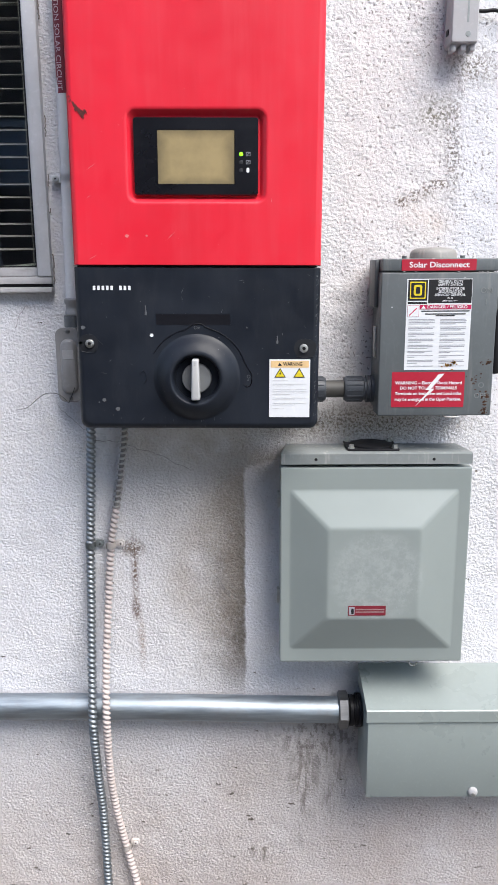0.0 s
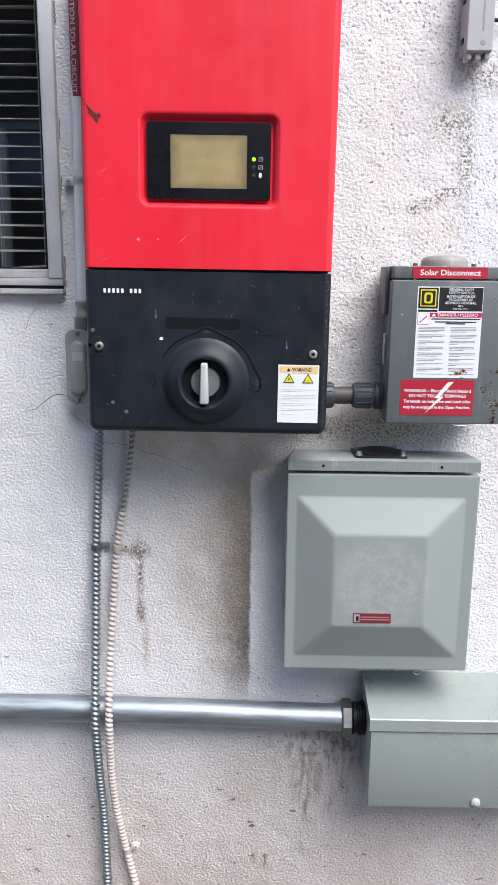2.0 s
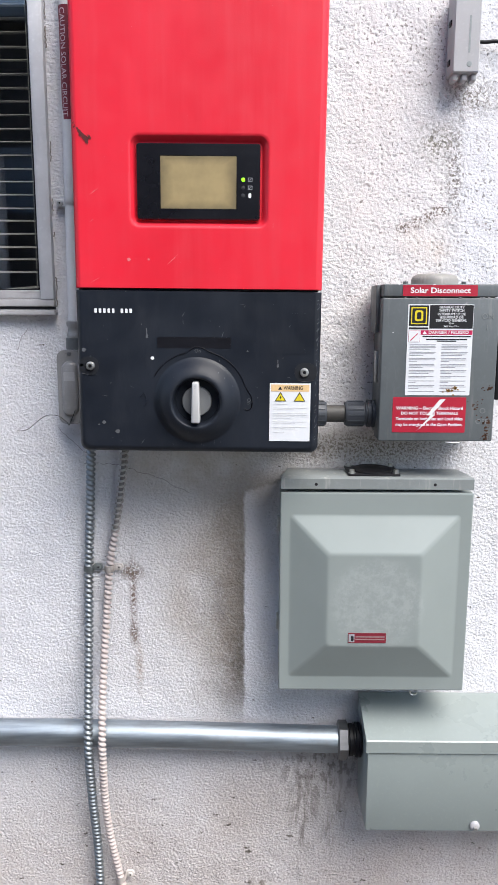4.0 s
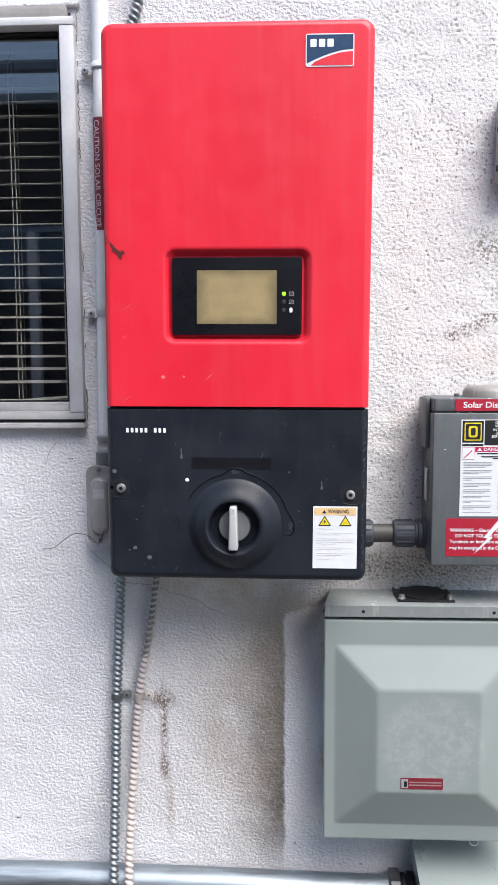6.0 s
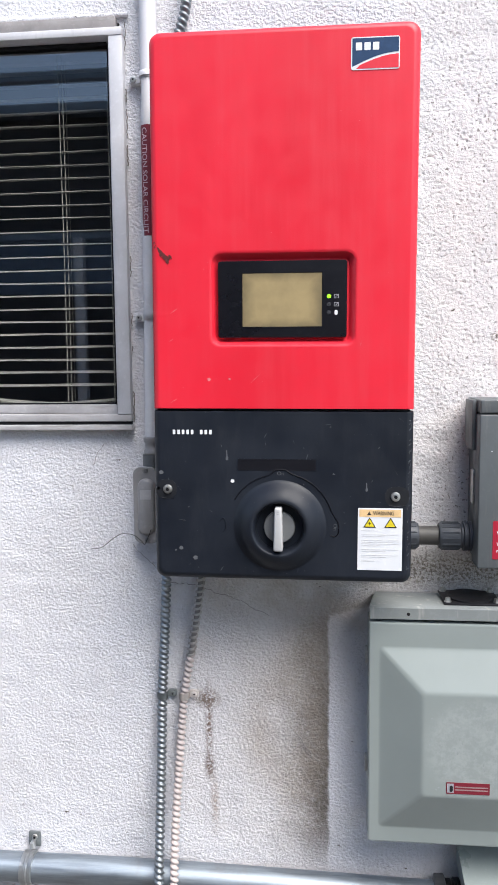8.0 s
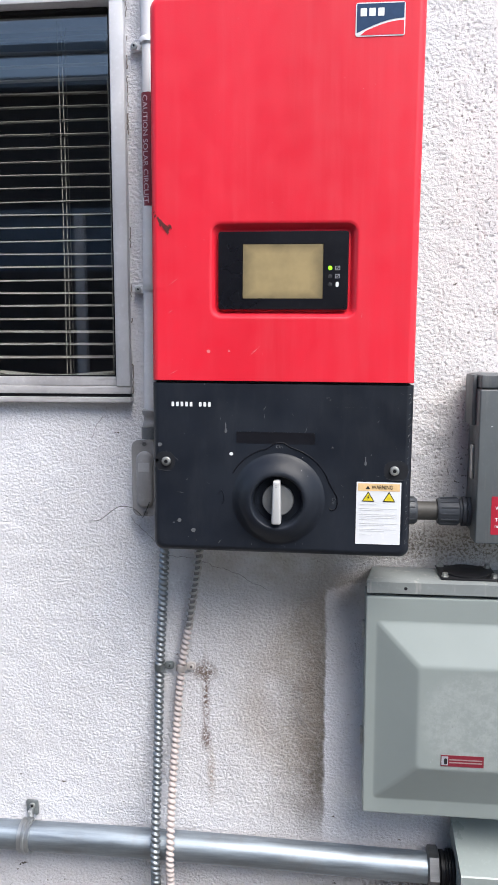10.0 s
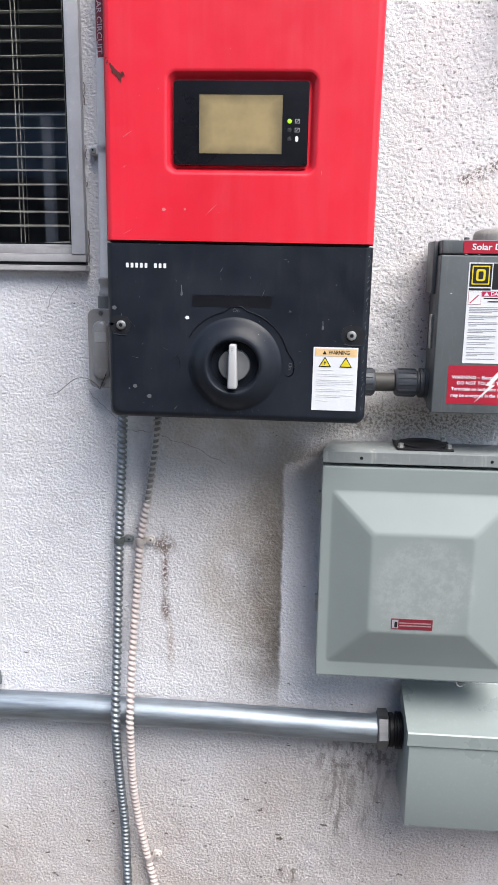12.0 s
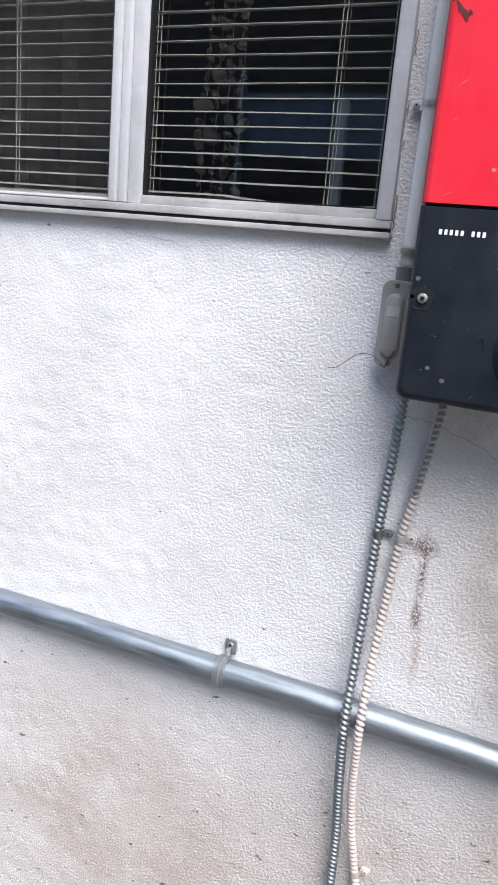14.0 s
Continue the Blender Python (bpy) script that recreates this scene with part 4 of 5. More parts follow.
    for k, (t, wd) in enumerate((("GENERAL DUTY", 0.041), ("SAFETY SWITCH", 0.041), ("INTERRUPTOR DE", 0.046), ("SEGURIDAD DE", 0.039), ("SERVICIO GENERAL", 0.051), ("30 A", 0.009), ("240 Vac / V~", 0.025))):
        words("lettering", t, 0.295, yy - 0.0003, (1.4803, 1.4755, 1.4698, 1.4650, 1.4602, 1.4556, 1.4512)[k], 0.0054 if k < 5 else 0.0038, WHITE, lab, width=wd, bold=0.00006)
    part("picture_frame", plate(0.2255, 0.2445, 1.4268, 1.4445, yy, 0.0003, 0.0002), MAGENTA, lab)
    part("picture_field", plate(0.2259, 0.2441, 1.4272, 1.4441, yy - 0.0003, 0.0003, 0.0002), WHITE, lab)
    part("picture_stroke", sheet([(0.228, 1.4295), (0.2292, 1.4288), (0.2415, 1.4398), (0.2398, 1.4405)], yy - 0.0006, 0.0002), MAGENTA, lab)
    part("danger_band", plate(0.2455, 0.331, 1.4382, 1.4452, yy, 0.0003, 0.0002), MAGENTA, lab)
    part("symbol", sheet([(0.2485, 1.4394), (0.2555, 1.4394), (0.252, 1.4444)], yy - 0.0003, 0.0002), WHITE, lab)
    words("lettering", "DANGER / PELIGRO", 0.2915, yy - 0.0003, 1.4417, 0.0066, WHITE, lab, width=0.066, bold=0.0001)
    rng = random.Random(5)
    for z, wd in ((1.4347, 0.08), (1.4302, 0.068), (1.4276, 0.032)):
        part("text_line", plate(0.2885 - wd / 2, 0.2885 + wd / 2, z, z + 0.0017, yy, 0.0002, 0.0002), INK, lab)
    for x, z in ((0.2262, 1.4225), (0.279, 1.4225)):
        for para in (4, 3, 3, 3, 3, 2, 2, 3, 3):
            if z < 1.3485:
                break
            for k in range(para):
                if z < 1.3478:
                    break
                ln = 0.044 if k < para - 1 else rng.uniform(0.012, 0.036)
                part("text_line", plate(x + 0.002, x + 0.002 + ln + rng.uniform(-0.003, 0), z, z + 0.0009, yy, 0.0002, 0.0002), GREY_INK, lab)
                z -= 0.00235
            z -= 0.0024
    lab.location.x -= 0.005
    lab.scale.x = 0.94
    # shock label
    lab = part("shock_label", plate(0.2088, 0.3245, 1.2838, 1.3402, y - 0.0006, 0.0015, 0.0006), RED_LABEL, door, "red shock warning label with a white lightning bolt")
    for k, t in enumerate(("WARNING \u2013 Electric Shock Hazard", "DO NOT TOUCH TERMINALS", "Terminals on both Line and Load sides", "may be energized in the Open Position.")):
        words("lettering", t, 0.2672, yy - 0.0003, (1.3228, 1.3145, 1.3058, 1.2965)[k], 0.0068, WHITE, lab, width=(0.106, 0.09, 0.106, 0.106)[k], bold=0.00016)
    part("lightning_bolt", sheet([(0.2918, 1.3376), (0.2825, 1.3368), (0.2632, 1.3118), (0.2688, 1.3112), (0.2475, 1.2858), (0.2765, 1.3125), (0.2708, 1.3132)], yy - 0.0006, 0.0003), WHITE, lab)
    lab.location.x -= 0.0055
    # pressed lettering, lever and hasp
    words("embossing", "ON", 0.3455, y - 0.0006, 1.4665, 0.012, GREY_EMBOSS, door, label="pressed letters")
    words("embossing", "I", 0.3455, y - 0.0006, 1.449, 0.012, GREY_EMBOSS, door, label="pressed mark")
    words("embossing", "OFF", 0.345, y - 0.0006, 1.3015, 0.0115, GREY_EMBOSS, door, label="pressed letters")
    words("embossing", "O", 0.3455, y - 0.0006, 1.3185, 0.0125, GREY_EMBOSS, door, label="pressed mark")
    lever = part("lever", box(0.3645, 0.3765, 1.222, 1.25, 1.335, 1.437, 0.004, 3), DARK, d, "black operating lever")
    part("lever_bracket", box(0.3637, 0.372, 1.226, 1.262, 1.4375, 1.485, 0.002), GREY_OLD, lever)
    part("hasp", tube([(0.2885, y + 0.004, 1.269), (0.289, y - 0.005, 1.2685), (0.3, y - 0.0065, 1.2685), (0.3105, y - 0.005, 1.2685), (0.311, y + 0.004, 1.269)], 0.0013, 8), ZINC, door)
    rng = random.Random(8)
    for cx, cz, n, sx, sz in ((0.354, 1.28, 40, 0.004, 0.010), (0.352, 1.303, 22, 0.008, 0.003), (0.335, 1.325, 16, 0.006, 0.006), (0.351, 1.355, 12, 0.005, 0.003), (0.2945, 1.3515, 20, 0.007, 0.0035)):
        for k in range(n):
            x, z, r = rng.gauss(cx, sx), rng.gauss(cz, sz), rng.uniform(0.0005, 0.0022)
            if not (x0 + 0.004 < x < x1 - 0.003 and z > z0 + 0.003):
                continue
            pts = [(x + r * rng.uniform(0.6, 1.6) * math.cos(a), z + r * rng.uniform(0.5, 1.0) * math.sin(a)) for a in [i * math.pi / 4 for i in range(8)]]
            part("rust_spot", sheet(pts, y - 0.0012 if cz > 1.34 and cx < 0.33 else y - 0.0003, 0.0003), RUST if cx > 0.33 else AMBER, door)
    for k in range(14):
        x, z = rng.uniform(0.184, 0.36), rng.choice((1.4955, 1.5148, 1.4955, rng.uniform(1.28, 1.49)))
        part("chip", sheet([(x - 0.002, z), (x, z - 0.0006), (x + rng.uniform(0.001, 0.004), z + 0.0004), (x, z + 0.0007)], y - 0.0004, 0.0002), PALE_INK, door)
    d.location += Vector((0.0015, 0, -0.003))


GREY_EMBOSS, AMBER = painted("pressed_enamel", (0.22, 0.235, 0.235), 0.4), painted("amber_rust", (0.4, 0.2, 0.04), 0.8, 0.4)
disconnect()


def nipple():
    n = thing("conduit_nipple", (0.135, 1.268, 1.303), "grey plastic conduit nipple between inverter and disconnect", "conduit")
    at = (0, 1.268, 1.303)
    part("tube", spin([(0.0142, 0.08), (0.0142, 0.182)], at, "x", 32), PVC_TAN, n, "sun-browned plastic tube")
    for name, prof in (("collar", [(0.018, 0.083), (0.0208, 0.084), (0.0208, 0.101), (0.0185, 0.1045), (0.0145, 0.105)]),
                       ("coupling", [(0.0145, 0.1345), (0.0185, 0.135), (0.0205, 0.138), (0.0205, 0.166), (0.0185, 0.168), (0.0185, 0.171)]),
                       ("locknut", [(0.0185, 0.1712), (0.0225, 0.1715), (0.0225, 0.177), (0.021, 0.178), (0.0225, 0.179), (0.0225, 0.186)])):
        p = part(name, spin(prof, at, "x", 36), PVC_DARK, n)
        if name != "locknut":
            xa, xb = (0.0845, 0.1005) if name == "collar" else (0.139, 0.165)
            for k in range(14):
                a = 2 * math.pi * k / 14
                yy, zz = at[1] + 0.0206 * math.cos(a), at[2] + 0.0206 * math.sin(a)
                part("rib", box(xa, xb, yy - 0.0009, yy + 0.0009, zz - 0.0009, zz + 0.0009), PVC_DARK, p)


nipple()

# ---- breaker panel ----


def breaker_panel():
    p = thing("breaker_panel", (0.19, WALL, 0.835), "grey-green breaker panel with an embossed door", "electrical panel")
    y = 1.225
    x0, x1, z0, z1 = 0.0335, 0.3495, 0.831, 1.1805
    part("body", box(x0 + 0.012, x1 - 0.004, y + 0.03, WALL - 0.002, z0 + 0.008, 1.197, 0.002), GREY_PANEL, p)
    cx, cz, w, h = (x0 + x1) / 2, (z0 + z1) / 2, x1 - x0, z1 - z0
    ex, ez, ew, eh = 0.1895, 0.9995, 0.2745, 0.281
    ix, iz, iw, ih = 0.1868, 1.0055, 0.150, 0.157
    loops = [(cx, cz, w, h, 0.002, y + 0.05), (cx, cz, w, h, 0.002, y + 0.002), (cx, cz, w - 0.0012, h - 0.0012, 0.002, y + 0.0006), (cx, cz, w - 0.004, h - 0.004, 0.002, y), (cx, cz, w - 0.007, h - 0.007, 0.002, y),
             (ex, ez, ew + 0.009, eh + 0.009, 0.007, y), (ex, ez, ew + 0.006, eh + 0.006, 0.006, y), (ex, ez, ew, eh, 0.006, y - 0.0012), (ex, ez, ew - 0.006, eh - 0.006, 0.006, y - 0.0024),
             (ix, iz, iw + 0.012, ih + 0.012, 0.008, y - 0.0287), (ix, iz, iw + 0.008, ih + 0.008, 0.008, y - 0.0296), (ix, iz, iw + 0.003, ih + 0.003, 0.007, y - 0.0307), (ix, iz, iw - 0.004, ih - 0.004, 0.006, y - 0.031), (ix, iz, iw - 0.008, ih - 0.008, 0.005, y - 0.031)]
    door = part("door", loft(loops), DUSTY_PANEL, p, "dusty embossed door", 25)
    rng = random.Random(21)
    for k in range(60):
        x, z = rng.uniform(0.12, 0.256), 1.0035 + 0.07 * (1 - 2 * rng.random() ** 0.7)
        r = rng.uniform(0.0004, 0.0013)
        pts = [(x + r * rng.uniform(0.5, 1.4) * math.cos(a), z + r * rng.uniform(0.8, 2.4) * math.sin(a)) for a in [i * math.pi / 3 for i in range(6)]]
        part("scuff", sheet(pts, y - 0.0312, 0.0002), CHALK, door)
    # sheet-metal hood
    hood = bmesh.new()
    prof = [(WALL - 0.003, 1.2005), (y + 0.003, 1.2055), (y - 0.001, 1.2035), (y - 0.001, 1.1865), (y + 0.002, 1.1865), (y + 0.002, 1.2005), (WALL - 0.003, 1.1965)]
    ends = []
    for xa, xb in ((x0 + 0.0005, x0 + 0.014), (x1 - 0.001, x1 - 0.006)):
        ends.append([hood.verts.new((xb if yy > 1.3 else xa, yy, zz)) for yy, zz in prof])
    for i in range(len(prof)):
        j = (i + 1) % len(prof)
        hood.faces.new((ends[0][i], ends[0][j], ends[1][j], ends[1][i]))
    hood.faces.new(ends[0])
    hood.faces.new(ends[1][::-1])
    hd = part("hood", hood, GREY_HOOD, p, "scuffed sheet-metal rain hood", 30)
    for x in (0.0915, 0.285):
        part("hole", spin([(0.0026, 0), (0.0024, -0.0003)], (x, y - 0.001, 1.1945), "y", 14), DARK, hd)
    # blank hub plate on the hood
    hub = part("hub_plate", box(0.1455, 0.231, 1.238, 1.308, 1.2045, 1.2085, 0.0015), DARK, p, "black blanking plate")
    part("cap", spin([(0.034, 0.0), (0.034, 0.0022), (0.032, 0.0032), (0.005, 0.0035)], (0.188, 1.272, 1.2085), "z", 40), DARK, hub)
    for x in (0.152, 0.2245):
        for yy in (1.246, 1.300):
            b = part("bolt", spin([(0.0058, 0), (0.0058, 0.0012), (0.0042, 0.0014), (0.0042, 0.006), (0.003, 0.0065)], (x, yy, 1.2085), "z", 6), ZINC, hub)
    for z in (1.12, 0.945):
        part("hinge", box(x0 - 0.0042, x0 + 0.002, y + 0.022, y + 0.034, z - 0.013, z + 0.013, 0.0008), ZINC, p)
    part("latch_ring", tube([(0.268 + 0.0068 * math.cos(a), y + 0.012, 0.8235 + 0.0068 * math.sin(a)) for a in [k * math.pi / 8 for k in range(17)]], 0.0011, 8, 0.002), ZINC, p)
    lab = part("red_label", plate(0.1462, 0.2088, 0.9328, 0.9502, y - 0.0317, 0.0005, 0.0006), MAROON, door, "small dark red label")
    for k in range(2):
        part("text_line", plate(0.1585, 0.2065, 0.9382 + k * 0.0044, 0.9402 + k * 0.0044, y - 0.032, 0.0002, 0.0002), DULL_PINK, lab)
    part("picture_field", plate(0.1472, 0.1568, 0.9345, 0.9485, y - 0.032, 0.0004, 0.0002), GREY_INK, lab)
    part("picture_stroke", plate(0.151, 0.1555, 0.936, 0.9455, y - 0.0323, 0.002, 0.0002), INK, lab)
    p.location += Vector((-0.0045, 0, -0.002))


DULL_PINK = plain("dull_pink_ink", (0.3, 0.2, 0.2))
SOOT = plain("crack_dirt", (0.24, 0.22, 0.21), 0.9)
CHALK = plain("chalky_grey", (0.31, 0.335, 0.335), 0.7)
breaker_panel()


def wireway():
    t = thing("wireway", (0.45, WALL, 0.572), "pale grey sheet-metal wireway box with a sloping lid", "wireway")
    x0, x1, y = 0.1835, 0.86, 1.205
    part("body", box(x0, x1, y + 0.002, WALL - 0.002, 0.572, 0.738, 0.0015), GREY_TROUGH, t)
    lid = bmesh.new()
    prof = [(WALL - 0.002, 0.775), (y + 0.001, 0.7465), (y - 0.001, 0.7445), (y - 0.001, 0.7235), (y + 0.0015, 0.7235), (y + 0.0015, 0.7395), (WALL - 0.002, 0.7395)]
    ends = [[lid.verts.new((x, a, b)) for a, b in prof] for x in (x0 - 0.0035, x1)]
    for i in range(len(prof)):
        j = (i + 1) % len(prof)
        lid.faces.new((ends[0][i], ends[0][j], ends[1][j], ends[1][i]))
    lid.faces.new(ends[0])
    lid.faces.new(ends[1][::-1])
    part("lid", lid, GREY_TROUGH, t, smooth=30)
    b = part("bolt", spin([(0.0088, 0), (0.0085, -0.003), (0.0062, -0.0052), (0.003, -0.0056)], (0.374, y + 0.0018, 0.584), "y", 28), BOX_GREY, t, "round pale bolt head")
    part("bolt_slot", spin([(0.0042, 0), (0.0038, -0.0042)], (0.374, y - 0.0035, 0.5812), "y", 6), ZINC, b)


wireway()

# ---- conduits, cables and clamps ----


def pipe_z(x):
    return 0.6985 - 0.02 * x if x > -0.3 else 0.7045


def big_pipe():
    p = thing("steel_pipe", (-0.4, 1.29, pipe_z(-0.4)), "galvanised steel conduit running along the wall", "pipe")
    part("tube", tube([(-3.0, 1.29, pipe_z(-3.0)), (-1.5, 1.29, pipe_z(-1.5)), (-0.6, 1.29, pipe_z(-0.6)), (-0.3, 1.29, pipe_z(-0.3)), (0.16, 1.29, pipe_z(0.16))], 0.0242, 40, 0.1), STEEL, p)
    z = pipe_z(0.16)
    part("nut", spin([(0.028, 0.1445), (0.0345, 0.147), (0.0345, 0.162), (0.029, 0.1645)], (-0.005, 1.29, z), "x", 6), ZINC_DULL, p, "faceted compression nut", 20)
    part("body", spin([(0.026, 0.1648), (0.0285, 0.166), (0.0285, 0.172), (0.0265, 0.1735), (0.0265, 0.177), (0.0305, 0.1775), (0.0305, 0.181), (0.0285, 0.1815), (0.0305, 0.182), (0.0305, 0.1865)], (-0.005, 1.29, z), "x", 36), DARK, p, "black sealing ring")


ZINC_DULL = galvanised("dull_zinc", (0.27, 0.27, 0.275), 0.42)
big_pipe()


CLAMP_CREAM = painted("cream_painted_clamp", (0.7, 0.64, 0.6), 0.55, 0.2)
CLAMP_ZINC = painted("greyed_zinc", (0.26, 0.285, 0.29), 0.4, 0.3, metal=0.4)
BRIGHT_ZINC = painted("bright_zinc", (0.66, 0.68, 0.69), 0.3, 0.3, metal=0.75)


def pipe_strap():
    """A one-hole strap over the pipe with its ear above."""
    s = thing("pipe_strap", (-0.54, WALL, 0.71), "zinc one-hole strap screwed to the wall", "strap")
    x, z = -0.545, pipe_z(-0.545)
    bm = bmesh.new()
    rows = []
    n = 22
    for k in range(n + 1):
        a = radians(-100 + 215 * k / n)
        a2 = math.pi - a
        row = []
        for dx, dr in ((-0.0105, 0.0), (-0.0098, 0.0036), (-0.0035, 0.0034), (-0.002, 0.0052), (0.002, 0.0052), (0.0035, 0.0034), (0.0098, 0.0036), (0.0105, 0.0)):
            r = 0.0246 + dr
            row.append(bm.verts.new((x + dx, 1.29 - r * math.cos(a), z + r * math.sin(a))))
        rows.append(row)
    for p, q in zip(rows, rows[1:]):
        for i in range(7):
            bm.faces.new((p[i], p[i + 1], q[i + 1], q[i]))
    bmesh.ops.solidify(bm, geom=bm.faces[:], thickness=-0.0012)
    part("band", bm, BRIGHT_ZINC, s)
    part("ear", box(x - 0.010, x + 0.012, 1.3115, 1.3165, z + 0.024, z + 0.052, 0.003), CLAMP_ZINC, s)
    part("gusset", box(x - 0.0035, x + 0.0035, 1.2985, 1.3135, z + 0.0205, z + 0.038, 0.002), BRIGHT_ZINC, s)
    sc = screw("screw", x + 0.002, 1.3115, z + 0.0425, 0.0052, ZINC, s, 0.003)
    part("socket", box(x + 0.0005, x + 0.0035, 1.3075, 1.3092, z + 0.041, z + 0.044), DARK, sc)


pipe_strap()

FLEX = dict(seg=14, step=0.0012, wave=0.0018, pitch=0.0091)
f = thing("metal_flex_conduit", (-0.309, 1.295, GROUND), "bare flexible steel conduit hanging down the wall", "flexible conduit")
part("hose", tube([(-0.292, 1.290, 1.262), (-0.2965, 1.298, 1.21), (-0.3025, 1.305, 1.12), (-0.309, 1.308, 1.015), (-0.3115, 1.300, 0.90), (-0.311, 1.277, 0.80), (-0.3095, 1.2555, 0.72), (-0.3095, 1.2555, 0.67),
                   (-0.310, 1.275, 0.57), (-0.308, 1.295, 0.46), (-0.308, 1.303, 0.33), (-0.306, 1.305, 0.15), (-0.304, 1.305, GROUND)], 0.0067, **FLEX), FLEX_STEEL, f, smooth=60)
f = thing("painted_flex_conduit", (-0.25, 1.295, GROUND), "cream painted flexible conduit hanging down the wall", "flexible conduit")
BARE = [(-0.2365, 1.296, 1.262), (-0.240, 1.300, 1.21), (-0.249, 1.306, 1.15), (-0.260, 1.308, 1.085)]
# grey core added for the shade in the gaps between the turns
core = part("gap_core", tube(BARE, 0.0043, 12, 0.004), DARK_GREY, f, "grey core added as the shade between the coils")
part("coil", coil(BARE, 0.0058, 0.0021, 0.0102), FLEX_WORN, core, "pulled-open metal coil", 60)
part("hose", tube([(-0.2597, 1.308, 1.0865), (-0.272, 1.308, 1.016), (-0.2815, 1.302, 0.90), (-0.2855, 1.28, 0.80), (-0.2845, 1.2555, 0.72), (-0.2850, 1.2555, 0.67), (-0.2875, 1.275, 0.58), (-0.2835, 1.292, 0.49),
                   (-0.2685, 1.306, 0.385), (-0.2525, 1.306, 0.31), (-0.225, 1.305, 0.17), (-0.19, 1.305, GROUND)], 0.0056, seg=14, step=0.0012, wave=0.0019, pitch=0.0091), FLEX_PAINT, f, "cream painted length", 60)
f = thing("short_flex_conduit", (-0.255, 1.298, 2.0), "flexible conduit rising behind the inverter", "flexible conduit")
part("hose", tube([(-0.285, 1.298, 1.99), (-0.27, 1.30, 2.045), (-0.2585, 1.302, 2.075), (-0.250, 1.303, 2.105), (-0.244, 1.303, 2.16), (-0.24, 1.303, 2.3), (-0.24, 1.303, 3.0)], 0.0068, **FLEX), FLEX_STEEL, f, smooth=60)


def cable_clamp(x, z, ear, mat, label, lean=0.0):
    """A one-hole clamp: a half loop over the cable and an ear with a screw."""
    s = thing("cable_clamp", (x, WALL, z), label, "clamp", "cable clamps")
    bm = bmesh.new()
    rows = []
    for k in range(15):
        a = math.pi * k / 14
        c = Vector((x + 0.0093 * math.cos(a), 1.312 - 0.0135 * math.sin(a), z))
        rows.append([bm.verts.new(c + Vector((0, 0, dz + lean * math.cos(a)))) for dz in (-0.0055, -0.004, 0.004, 0.0055)])
    for p, q in zip(rows, rows[1:]):
        for i in range(3):
            bm.faces.new((p[i], p[i + 1], q[i + 1], q[i]))
    bmesh.ops.solidify(bm, geom=bm.faces[:], thickness=0.001)
    part("loop", bm, mat, s)
    xe = x + ear * 0.0155
    part("ear", loft([(xe, z + lean * ear, 0.0165, 0.0125, 0.005, 1.3185), (xe, z + lean * ear, 0.0165, 0.0125, 0.005, 1.3135)]), mat, s)
    sc = screw("screw", xe + ear * 0.001, 1.3135, z + lean * ear, 0.0042, mat, s, 0.0028)
    part("socket", spin([(0.0016, -0.0031), (0.0013, -0.0026)], (xe + ear * 0.001, 1.3135, z + lean * ear), "y", 6), DARK, sc)


cable_clamp(-0.3095, 1.0165, 1, CLAMP_ZINC, "bare zinc clamp holding the steel flex to the wall")
cable_clamp(-0.2725, 1.0165, 1, CLAMP_CREAM, "painted clamp holding the cream flex to the wall")
cable_clamp(-0.2685, 0.386, 1, CLAMP_CREAM, "painted clamp holding the lower cream flex", 0.004)


